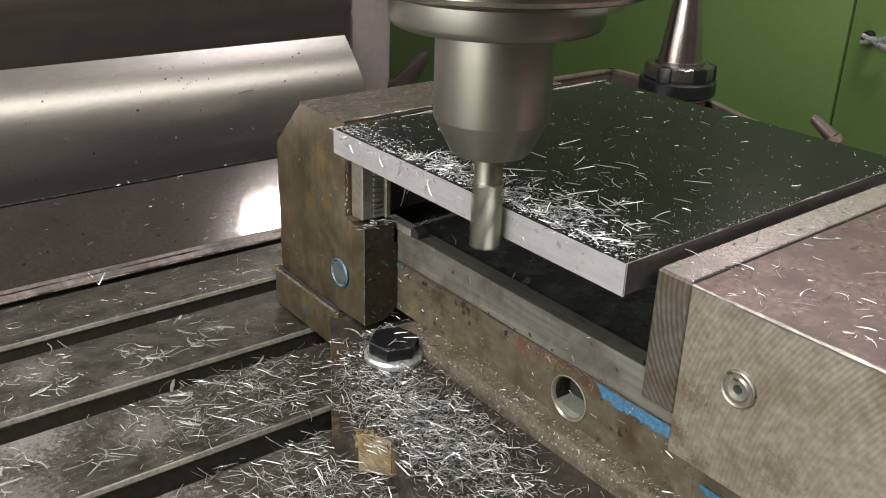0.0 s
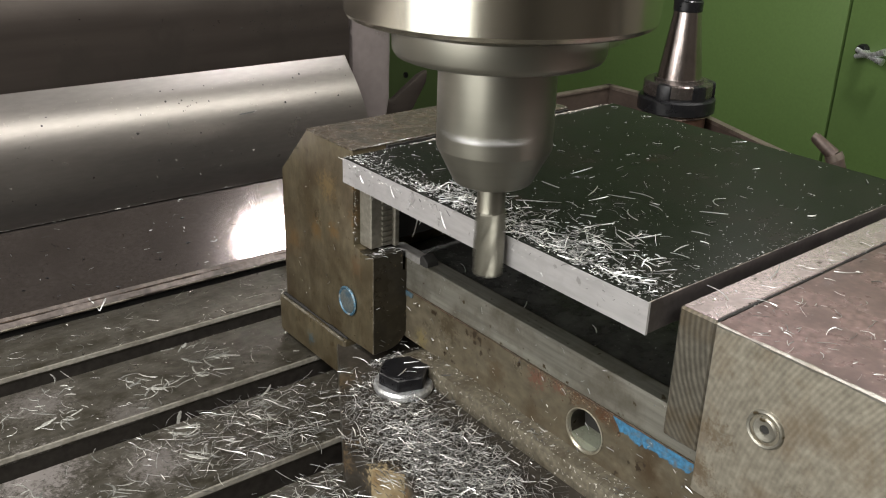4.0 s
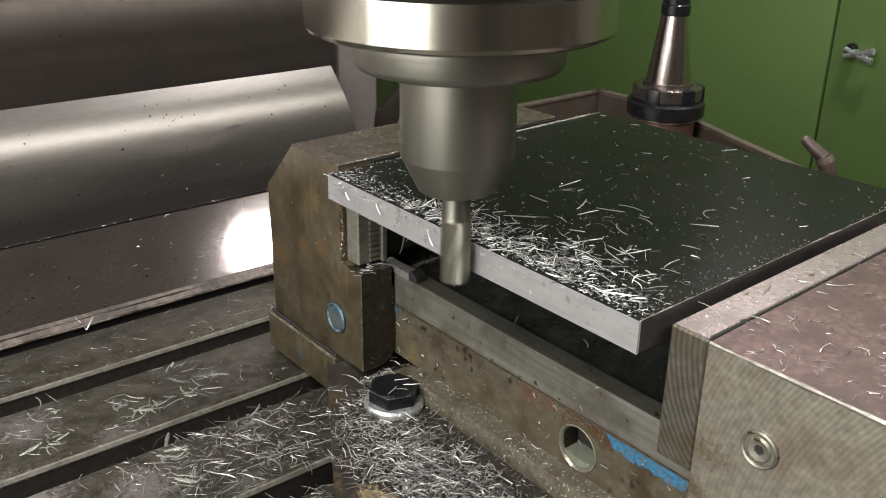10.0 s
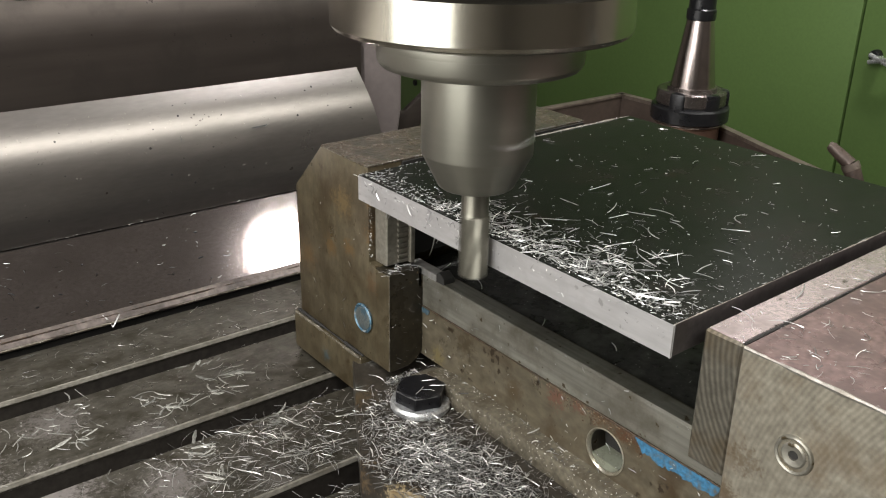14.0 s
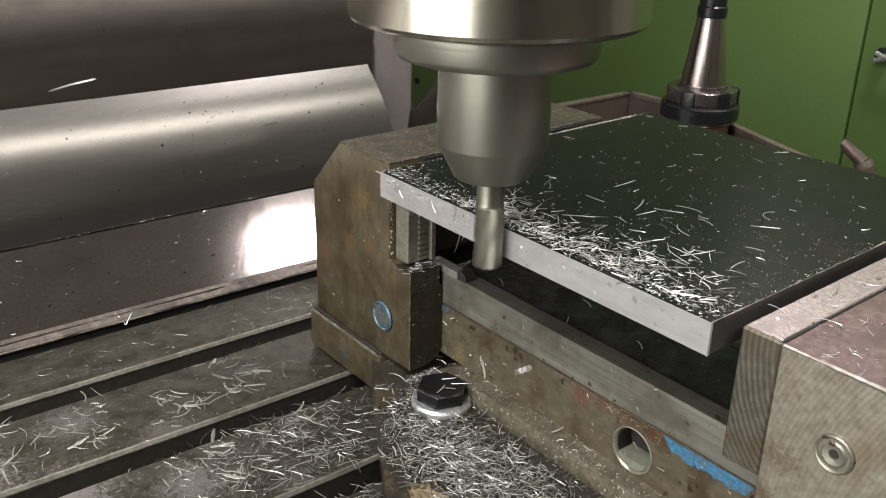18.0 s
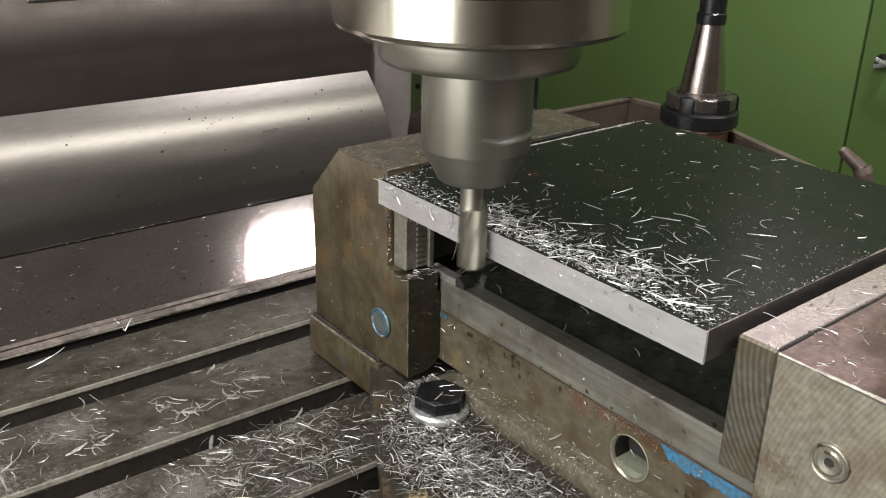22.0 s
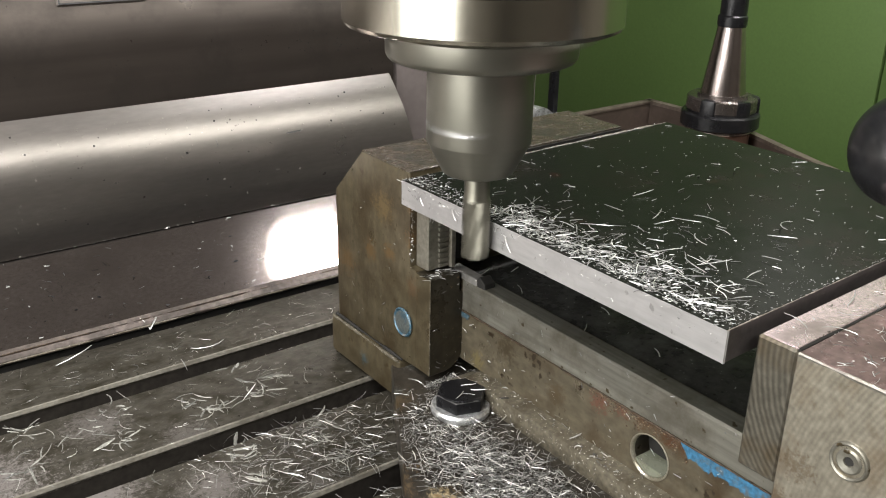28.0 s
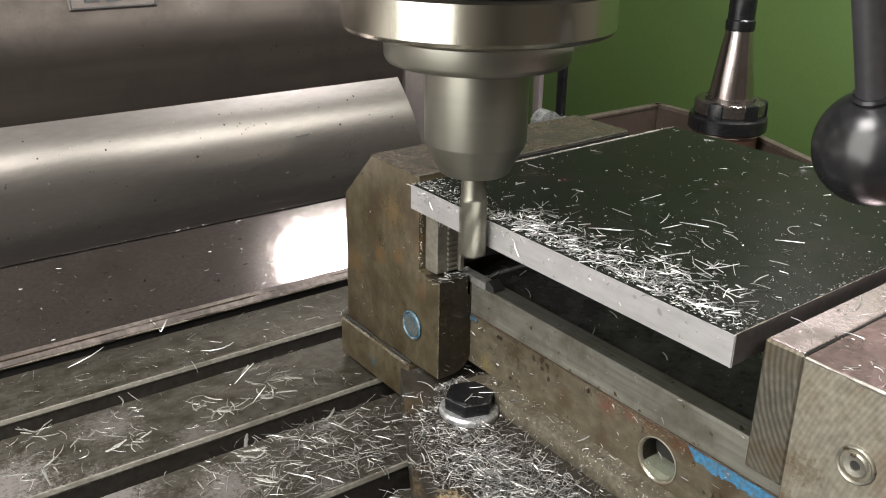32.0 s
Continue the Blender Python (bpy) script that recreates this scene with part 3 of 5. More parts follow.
# ---- the room ----
def room():
    tagged(link_mesh("floor", box(-2.6, 1.6, -2.6, 2.6, -0.95, -0.90), FLOORM), "grey workshop floor", "floor", kind="structure")
    tagged(link_mesh("ceiling", box(-2.6, 1.6, -2.6, 2.6, 1.90, 1.95), WALLPAINT), "pale workshop ceiling", "ceiling", kind="structure")
    west = merge(box(-1.18, -1.06, -2.5, -0.63, -0.90, 1.90), box(-1.18, -1.06, 0.23, 2.5, -0.90, 1.90), box(-1.18, -1.06, -0.63, 0.23, -0.90, -0.27), box(-1.18, -1.06, -0.63, 0.23, 0.93, 1.90))
    tagged(link_mesh("wall_west", west, WALLPAINT), "pale painted workshop wall with a window opening", "wall", kind="structure")
    tagged(link_mesh("window_1", merge(box(-1.16, -1.10, -0.63, -0.60, -0.27, 0.93), box(-1.16, -1.10, 0.20, 0.23, -0.27, 0.93), box(-1.16, -1.10, -0.60, 0.20, 0.90, 0.93), box(-1.16, -1.10, -0.60, 0.20, -0.27, -0.24)), WALLPAINT), "painted window frame", "window", kind="structure")
    tagged(link_mesh("wall_east", box(1.5, 1.6, -2.5, 2.5, -0.90, 1.90), WALLPAINT), "pale painted workshop wall", "wall", kind="structure")
    tagged(link_mesh("wall_south", box(-2.5, 1.5, -2.6, -2.5, -0.90, 1.90), WALLPAINT), "pale painted workshop wall", "wall", kind="structure")
    tagged(link_mesh("wall_north", box(-2.5, 1.5, 2.5, 2.6, -0.90, 1.90), WALLPAINT), "pale painted workshop wall", "wall", kind="structure")


def cabinet():
    c = thing("metal_cabinet", (0.86, 0.6, -0.90), "tall green enamelled metal cabinet with double doors", "cabinet")
    part("body", box(0.83, 1.30, -0.362, 2.3, -0.90, 1.70, 0.004), GREEN, c)
    doors = []
    for y0, y1 in ((-0.353, 0.2480), (0.2515, 1.17), (1.174, 2.29)):
        doors.append(part("door", box(0.805, 0.829, y0, y1, -0.86, 1.66, 0.0012), GREEN, c))
    # chrome turn handle on a dark boss, wings crossed
    cy, cz = 0.214, 0.0395
    turn = Matrix.Rotation(radians(-90), 4, "Y")
    part("handle_boss", lathe([(0, 0), (0.0066, 0), (0.0066, 0.006), (0.0055, 0.009), (0, 0.009)], (0.8045, cy + 0.010, cz + 0.002), 24, turn), DARK, doors[0], "dark round boss")
    wings = merge(tube([(0.790, cy + 0.011, cz + 0.004), (0.789, cy, cz), (0.788, cy - 0.012, cz - 0.003), (0.788, cy - 0.022, cz - 0.005)], [0.0026, 0.0029, 0.0029, 0.0042], 12),
                  tube([(0.790, cy + 0.011, cz - 0.004), (0.789, cy, cz - 0.001), (0.788, cy - 0.012, cz + 0.002), (0.788, cy - 0.022, cz + 0.006)], [0.0026, 0.0029, 0.0029, 0.0042], 12),
                  tube([(0.8045, cy + 0.006, cz), (0.789, cy + 0.004, cz)], 0.0036, 12))
    part("handle", wings, WASHER, doors[0], "bright crossed turn handle")
    part("screw", lathe([(0, 0), (0.0055, 0), (0.0055, 0.003), (0, 0.004)], (0.8045, 1.088, -0.149), 12, turn), DARK, doors[1], "dark screw head")


# ---- the machine: base, table, cover, post, tray ----
def machine_stand():
    b = thing("machine_stand", (-0.18, 0.10, -0.90), "grey cast machine stand under the table", "machine stand")
    part("pedestal", box(-0.80, 0.445, -0.20, 0.40, -0.90, -0.101, 0.01), CASTING, b)
    part("saddle", box(-0.70, 0.33, -0.19, 0.148, -0.101, -0.0602), CASTING, b)


def table():
    t = thing("milling_table", (-0.15, 0.0, -0.06), "oily steel milling machine table with T-slots and chips", "machine table")
    far = [0.1090, 0.0463, -0.0170, -0.0803, -0.1436]
    wide = 0.0145
    cuts = [0.1490] + [e for f in far for e in (f, f - wide)] + [-0.22]
    for k in range(0, len(cuts), 2):
        y1, y0 = cuts[k], cuts[k + 1]
        part("rib", box(-0.80, 0.335, y0, y1, -0.0030, 0.0, 0.0007), TABLE, t)
    for f in far:
        # pale worn chamfer along the far lip of the slot
        part("slot_lip", prism([(f - 0.0003, -0.0016), (f + 0.0001, 0.0001), (f + 0.0010, 0.00020), (f + 0.0012, -0.001), (f + 0.0006, -0.0030)], "x", -0.80, 0.334), EDGE, t, "worn bright slot edge")
    # bed and webs carry the slots' shade in their dark colour
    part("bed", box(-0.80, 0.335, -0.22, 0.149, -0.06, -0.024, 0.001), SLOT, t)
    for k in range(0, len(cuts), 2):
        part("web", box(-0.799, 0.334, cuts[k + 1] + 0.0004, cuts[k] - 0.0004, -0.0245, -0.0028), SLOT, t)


def cover():
    c = thing("machine_cover", (-0.2, 0.26, -0.12), "folded stainless steel slide cover behind the table, splashed with chips", "machine cover")
    x0, x1 = -0.85, 0.1410
    low = [(0.1862, -0.0142), (0.1875, -0.0118), (0.2297, 0.0226), (0.240, 0.0226), (0.240, -0.0142)]
    part("lower_fold", prism(low, "x", x0, x1), FOLD, c, "sloping bright steel fold")
    part("lip", prism([(0.1845, -0.0132), (0.1862, -0.0158), (0.1905, -0.0150), (0.1905, -0.0088), (0.1880, -0.0102)], "x", x0, x1 - 0.001, 0.0005, 1), LIP, c, "rubbed brownish lower lip")
    part("lip_grit", ragged([(x0, 0.1874, -0.0102), (x1 - 0.001, 0.1874, -0.0102)], 0.00004, 0.0006, 50, 420), GRIT, c, "dark grit along the lip")
    part("lip_edge", ragged([(x0, 0.1848, -0.0138), (x1 - 0.001, 0.1848, -0.0138)], 0.00002, 0.0008, 51, 620), DUST, c, "pale rubbed edge of the lip")
    # the round fold is part of a cylinder
    arc = [(0.3046 - 0.0767 * math.cos(radians(a)), 0.0442 + 0.0767 * math.sin(radians(a))) for a in [-15.8 + 51.8 * k / 26 for k in range(27)]]
    # above 36 degrees the sheet runs out straight
    arc.append((arc[-1][0] + 0.0081 * math.sin(radians(36)), arc[-1][1] + 0.0081 * math.cos(radians(36))))
    fold = prism(arc + [(0.2476, 0.0230)], "x", x0, 0.1430)
    for v in fold.verts:
        # the end of the sheet is cut at a slant
        v.co.x += 0.19 * max(0.0, 0.092 - v.co.z) if v.co.x > 0 else 0.0
    part("round_fold", fold, APRON, c, "rounded bright steel fold")
    sheet = eased([(0.2478, 0.020), (0.2480, 0.080), (0.2482, 0.118), (0.2487, 0.131), (0.2510, 0.1420), (0.2560, 0.1570), (0.2680, 0.1900), (0.2948, 0.280)], 6)
    part("upper_panel", prism(sheet + [(0.43, 0.280), (0.43, 0.02)], "x", x0, 0.1472), UPPER, c, "dull dark steel panel")
    # added black filler that gives the gap behind the table its shade
    part("gap_shade", prism([(0.1495, -0.10), (0.1495, -0.045), (0.1870, -0.045), (0.1890, -0.0150), (0.2400, -0.0150), (0.2400, -0.10)], "x", x0, 0.30), GAPBLACK, c, "black filler for the shade in the gap")
    # maker's plate: an unreadable small label with a dark border
    lean = Matrix.Translation((-0.0440, 0.2545, 0.1530)) @ Matrix.Rotation(radians(-19.0), 4, "X")

    def leant(bm):
        bmesh.ops.transform(bm, matrix=lean, verts=bm.verts)
        return bm
    lab = part("label_plate", leant(box(-0.0235, 0.0255, -0.0012, 0.0004, 0.0, 0.030, 0.0005, 1)), WHITEPLATE, c, "small grey label plate with dark border")
    part("label_border", leant(merge(box(-0.0228, 0.0248, -0.0016, -0.0008, 0.0006, 0.0014), box(-0.0228, -0.0220, -0.0016, -0.0008, 0.0014, 0.029), box(0.0240, 0.0248, -0.0016, -0.0008, 0.0014, 0.029))), DARK, lab)
    part("label_bars", leant(merge(*[box(-0.0150 + 0.012 * i, -0.0065 + 0.012 * i, -0.0016, -0.0008, 0.004 + 0.005 * j, 0.0063 + 0.005 * j) for i in range(3) for j in range(4)])), DARK, lab)


def post():
    p = thing("grey_bracket", (0.168, 0.262, 0.03), "grey enamelled curved bracket behind the vise", "bracket")
    bar = [(0.1490, 0.30), (0.1490, 0.1100), (0.1492, 0.0800), (0.1500, 0.0540), (0.1520, 0.0380), (0.1810, 0.0360), (0.1850, 0.0600), (0.1855, 0.0920), (0.1860, 0.30)]
    part("arm", prism(bar, "y", 0.2500, 0.2700, 0.0085, 5), POST, p)
    # the hook takes a darker material because its face lies in shade
    hook = [(0.1740, 0.0300), (0.1980, 0.0360), (0.2110, 0.0470), (0.2230, 0.0660), (0.2240, 0.0750), (0.2160, 0.0720), (0.2040, 0.0640), (0.1920, 0.0560), (0.1810, 0.0560)]
    part("hook", prism(hook, "y", 0.2585, 0.2640, 0.002, 2), UPPER, p, "lower hook of the bracket, darkened for its shade")
    part("arm_foot", box(0.1560, 0.178, 0.2550, 0.2640, -0.10, 0.042, 0.002), POST, p)


def tray():
    t = thing("chip_tray", (0.35, 0.1, -0.05), "brown chip tray with a bare upturned rim", "tray")
    part("tray_floor", box(0.3005, 0.445, 0.15, 0.266, -0.1008, -0.024), TRAYFLOOR, t)
    part("tray_floor", box(0.336, 0.445, -0.1995, 0.1495, -0.1008, -0.024), TRAYFLOOR, t)
    part("back_wall", box(0.228, 0.436, 0.2590, 0.2640, -0.024, 0.0365, 0.0008, 1), TRAY, t)
    part("back_rim", box(0.228, 0.437, 0.2580, 0.2650, 0.0355, 0.0385, 0.0012), TRAYRIM, t, "bare worn rim")
    side = [(0.4360, 0.265), (0.4360, 0.2249), (0.4175, 0.1373), (0.3988, 0.0903), (0.3761, 0.0293), (0.33, -0.09), (0.33, -0.35)]
    inner = [(x - 0.005, y) for x, y in reversed(side)]
    part("side_wall", prism(side + inner, "z", -0.024, 0.0365), TRAY, t)
    wide = [(x + 0.001, y) for x, y in side] + [(x - 0.006, y) for x, y in reversed(side)]
    part("side_rim", prism(wide, "z", 0.0355, 0.0385), TRAYRIM, t, "bare worn rim")


def clip_bracket():
    b = thing("hose_bracket", (0.34, 0.302, -0.10), "dark upright bracket with a chrome clip behind the tray", "bracket")
    part("upright", box(0.3492, 0.3545, 0.298, 0.306, -0.10, 0.30, 0.001), DARK, b)
    part("upright", box(0.3215, 0.3265, 0.298, 0.306, -0.10, 0.30, 0.001), POST, b)
    band = eased([(0.3130, 0.0330), (0.3180, 0.0385), (0.3270, 0.0400), (0.3360, 0.0345), (0.3440, 0.0285), (0.3530, 0.0300)], 3)
    part("chrome_clip", prism(band + [(x, z - 0.0085) for x, z in reversed(band)], "y", 0.285, 0.2975), WASHER, b, "curved chrome clip")


# ---- the vise ----
def vise():
    v = thing("machine_vise", (0.06, -0.10, 0.0), "oily brown machine vise bolted to the table", "vise")
    # base with a flared clamping flange
    base = [(0.0020, 0.076), (0.0000, 0.0290), (-0.0425, -0.0440), (-0.0412, -0.0615), (-0.0333, -0.0711), (-0.0470, -0.1055), (-0.0480, -0.30), (0.160, -0.30), (0.160, 0.076)]
    part("base", prism(base, "z", 0.0006, 0.0180, 0.0012, 2), FLANGE, v, "dirty brown base flange under chips")
    part("base_step", box(-0.0026, 0.131, 0.0190, 0.0790, 0.0012, 0.0215, 0.0028, 3), VISE, v)
    part("joint", ragged([(-0.0005, 0.0190, 0.0219), (-0.0005, 0.0765, 0.0219)], 0.0003, 0.0010, 44), GAPBLACK, v, "dark oily joint line")
    # pale strip that paints the ridge's wet highlight, with grit
    part("crest", ragged([(-0.0019, 0.0200, 0.0209), (-0.0019, 0.0770, 0.0209)], 0.0002, 0.0009, 45), DUST, v, "gritty crest with its wet highlight painted pale")
    part("ledge", prism([(-0.30, 0.0172), (-0.30, 0.0268), (-0.0220, 0.0268), (-0.0140, 0.0255), (-0.0020, 0.0185), (-0.0020, 0.0172)], "x", 0.0095, 0.118, 0.0010), DUST, v, "narrow dusty ledge")
    # slide: near rail with a ground strip, far rail, black bed between them
    part("facet", prism([(-0.0412, -0.0615), (-0.0333, -0.0711), (-0.0338, -0.0715), (-0.0417, -0.0619)], "z", 0.0015, 0.0172), CREAM, v, "bare yellowish cast facet")
    rail = part("rail", bored(0.0175, 0.027, -0.30, 0.0045, 0.0262, 0.0640, -0.1085, 0.0365, 0.0080), RAILSIDE, v, "stained iron rail side")
    part("rail_strip", box(0.0170, 0.0265, -0.30, -0.0005, 0.0500, 0.0646, 0.0008, 1), STRIP, rail, "ground bright rail strip")
    part("rail", box(0.100, 0.1095, -0.30, 0.0045, 0.0262, 0.0640, 0.0008, 1), RAILSIDE, v)
    part("bed", box(0.0265, 0.1005, -0.30, 0.0195, 0.0262, 0.0600), BED, v, "black oily bed")
    bar = part("stop_bar", box(0.0172, 0.0226, -0.0098, 0.0090, 0.0642, 0.0674, 0.0004, 1), STOP, v, "flat grey steel stop bar")
    part("stop_block", prism([(-0.0152, 0.0640), (-0.0098, 0.0640), (-0.0096, 0.0676), (-0.0112, 0.0690), (-0.0148, 0.0668)], "x", 0.0176, 0.0234, 0.0003, 1), GAPBLACK, bar, "dark wedge-shaped end block")
    turn = Matrix.Rotation(radians(-90), 4, "Y")
    part("bore_rim", lathe([(0.0081, -0.0012), (0.0086, 0.0000), (0.0088, 0.0003), (0.0084, 0.0004), (0.0079, -0.0003), (0.0078, -0.0012)], (0.0174, -0.1085, 0.0365), 40, turn), RAIL, rail, "bright rim of a bore")
    # an added pale block stands for the lit lower wall of the bore
    lit_sector = [(-0.1085 + 0.0077 * math.cos(radians(a)), 0.0365 + 0.0077 * math.sin(radians(a))) for a in range(216, 329, 8)]
    part("lit_wall_fill", prism(lit_sector, "x", 0.0180, 0.0258), BORELIT, rail, "pale filler for the lit lower wall of the bore")
    # the wall's dark colour and an added black disc make the bore's shade
    part("bore_wall", lathe([(0.0079, -0.0005), (0.0079, -0.0140), (0.0, -0.0140), (0.0, -0.0141), (0.0082, -0.0141), (0.0082, -0.0005)], (0.0174, -0.1085, 0.0365), 40, turn), FOOT, rail, "bore wall darkened for the shade inside")
    part("bore_shade", lathe([(0.0, -0.0086), (0.0040, -0.0086), (0.0078, -0.0084), (0.0078, -0.0089), (0.0, -0.0089)], (0.0174, -0.1085, 0.0365), 40, turn), GAPBLACK, rail, "black disc for the shade deep in the bore")
    part("strip_joint", ragged([(0.0171, -0.2990, 0.0500), (0.0171, -0.0010, 0.0500)], 0.0001, 0.00042, 48, 200), GRIT, rail, "dark rusty joint under the strip")
    # scaly rust along the joint, thickest beside the paint
    rng = random.Random(71)
    for name, material, label, count in (("rust_scale", CRUST, "scaly brown rust", 230), ("rust_scale", GRIT, "dark scaly rust", 170), ("dried_residue", RESIDUE, "pale dried coolant flecks", 90)):
        scale = bmesh.new()
        for k in range(count):
            y = -0.078 - 0.046 * rng.random() ** 0.8
            z = 0.0497 - abs(rng.gauss(0, 0.0022)) * (1.0 + 0.5 * math.sin(900 * y))
            r, q = rng.uniform(0.00012, 0.00055), rng.uniform(0, 6.283)
            if math.hypot(y + 0.1085, z - 0.0365) > 0.0094:
                ring = [scale.verts.new((0.01745, y + r * (0.6 + 0.6 * rng.random()) * math.cos(q + a), z + 0.7 * r * (0.6 + 0.6 * rng.random()) * math.sin(q + a))) for a in (0, 1.2, 2.4, 3.7, 5.0)]
                top = scale.verts.new((0.01745 - 0.35 * r, y, z))
                for a, b in zip(ring, ring[1:] + ring[:1]):
                    scale.faces.new((a, b, top))
        part(name, scale, material, rail, label)
    # patches of old blue paint
    for y0, y1, z0, z1 in ((-0.1560, -0.1205, 0.0440, 0.0498), (-0.006, 0.0010, 0.0465, 0.0492)):
        part("paint_patch", flake(y0, y1, z0, z1, 0.01706, 0.0178), BLUE if y1 < -0.1 else PINBLUE, rail, "flaking blue paint")
    # fixed jaw
    side = [(0.0090, 0.0224), (0.0090, 0.0684), (0.0140, 0.0690), (0.0140, 0.1110), (0.0510, 0.1110), (0.0752, 0.0868), (0.0752, 0.0217), (0.02, 0.0217)]
    inner = [(0.0200, 0.0217), (0.0200, 0.0680), (0.0140, 0.0690), (0.0140, 0.1110), (0.0510, 0.1110), (0.0752, 0.0868), (0.0752, 0.0217)]
    # the foot has one rounded lower corner beside the rail
    foot = [(0.0, 0.0224), (0.0, 0.0682), (0.0158, 0.0682), (0.0158, 0.0592), (0.0186, 0.0575)] + [(0.0080 + 0.0106 * math.cos(radians(-a)), 0.0330 + 0.0106 * math.sin(radians(-a))) for a in range(0, 91, 10)]
    body = merge(prism(side, "x", 0.0, 0.0172, 0.0007, 2), prism(inner, "x", 0.0170, 0.1270, 0.0005, 1))
    jaw = part("fixed_jaw", skewed(body), VISE, v, "brown oily fixed jaw")
    # the front's darker colour is shade: it faces away from the light
    toe = prism(foot, "y", -0.0012, 0.0094, 0.0004, 1)
    for f in toe.faces:
        # the flank of the foot runs on from the jaw's side
        f.material_index = 1 if f.normal.x < -0.8 else 0
    part("jaw_foot", skewed(toe), [FOOT, VISE], jaw, "oily foot with rounded corner, front darkened as shade")
    part("worn_edge", ragged([(-0.0001, -0.0012, 0.0232), (-0.0001, -0.0012, 0.0680)], 0.00010, 0.00034, 41), DUST, jaw, "rubbed pale corner")
    part("jaw_top", skewed(box(-0.0003, 0.1272, 0.0138, 0.0512, 0.1104, 0.1115, 0.0004, 1)), ROUGHTOP, jaw, "rough dark top face")
    ins = part("jaw_insert", skewed(box(0.0030, 0.0165, 0.0052, 0.0138, 0.0690, 0.1080, 0.0006, 1)), INSERT, jaw, "serrated steel jaw insert")
    part("insert_face", skewed(box(0.0166, 0.1240, 0.0085, 0.0138, 0.0690, 0.1080, 0.0006, 1)), GAPBLACK, ins, "black insert face")
    part("insert_back", skewed(box(0.0170, 0.1262, 0.0128, 0.0139, 0.1070, 0.1104)), GAPBLACK, ins, "black back of the insert")
    for i in range(16):
        part("tooth", skewed(box(0.0085, 0.0136, 0.0040, 0.0060, 0.0700 + 0.00235 * i, 0.0713 + 0.00235 * i)), INSERT, ins)
    part("guide_strip", box(0.0137, 0.0163, 0.0032, 0.0055, 0.0690, 0.1020, 0.0004, 1), INSERT, jaw)
    pin = part("pin", lathe([(0, 0.0), (0.0055, 0.0), (0.0062, -0.0006), (0.0068, 0.0006), (0.0062, 0.0012), (0.0054, 0.0004), (0, 0.0004)], (-0.0003, 0.0181, 0.0413), 40, turn), PINRIM, jaw, "steel pin with rests of blue paint")
    part("pin_paint", lathe([(0, 0.0009), (0.0040, 0.0009), (0.0053, 0.0007), (0.0054, 0.0003)], (-0.0003, 0.0183, 0.0411), 40, turn), PINCORE, pin, "rubbed face with worn blue paint")
    # moving jaw
    body = [(-0.1658, 0.0560), (-0.1658, 0.1096), (-0.30, 0.1096), (-0.30, 0.0450), (-0.22, 0.0450), (-0.205, 0.0556)]
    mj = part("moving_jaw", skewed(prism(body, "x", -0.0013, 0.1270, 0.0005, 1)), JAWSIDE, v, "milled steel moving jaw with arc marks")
    part("jaw_top", skewed(box(-0.0009, 0.1262, -0.2995, -0.1661, 0.1090, 0.1099, 0.0003, 1)), JAWTOP, mj, "stained top face with a brown reflection in its colour")
    part("worn_edge", ragged([(-0.0010, -0.2995, 0.1094), (-0.0010, -0.1664, 0.1094)], 0.00035, 0.00085, 42), WORN, mj, "bright worn top edge")
    part("worn_end", ragged([(-0.0011, -0.1664, 0.1090), (-0.0011, -0.1664, 0.0580)], 0.00004, 0.00020, 43), WORN, mj, "rubbed bright end of the jaw")
    part("jaw_tongue", box(0.0165, 0.028, -0.295, -0.1640, 0.0300, 0.0560, 0.0010, 1), RAILSIDE, mj, "lower jaw guide with paint rests")
    part("paint_patch", flake(-0.192, -0.1670, 0.0335, 0.0372, 0.0161, 0.0172), BLUE, mj, "flaking blue paint")
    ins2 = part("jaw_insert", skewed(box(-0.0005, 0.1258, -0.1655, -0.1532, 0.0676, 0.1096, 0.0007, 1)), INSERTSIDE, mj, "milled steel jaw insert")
    part("insert_top", skewed(box(0.0004, 0.1250, -0.1650, -0.1540, 0.1092, 0.1100, 0.0003, 1)), PINKTOP, ins2, "ground pinkish top of the insert")
    part("jaw_gap", ragged([(0.0000, -0.1657, 0.1099), (0.1255, -0.1657 + SKEW * 0.1255, 0.1099)], 0.00025, 0.00050, 49), GAPBLACK, mj, "dark gap beside the insert")
    at = (-0.0015, -0.1852, 0.0870)
    screw = part("screw", lathe([(0.0012, -0.0010), (0.0014, 0.0004), (0.0030, 0.0007), (0.0035, 0.0003), (0.0035, -0.0012), (0.0012, -0.0012)], at, 40, turn), STRIP, mj, "countersunk screw in a ring")
    part("socket", lathe([(0, 0.0001), (0.0013, 0.0001), (0.0013, -0.0010), (0, -0.0010)], at, 6, turn), GAPBLACK, screw, "dark socket")
    part("screw_gap", lathe([(0.0034, 0.0002), (0.0044, 0.0002), (0.0044, -0.0010), (0.0034, -0.0010)], at, 40, turn), SCREW, screw, "dark gap round the screw")
    part("ring", lathe([(0.0043, -0.0010), (0.0044, 0.0005), (0.0049, 0.0008), (0.0053, 0.0005), (0.0056, -0.0004)], at, 40, turn), STRIP, screw, "bright worn ring")


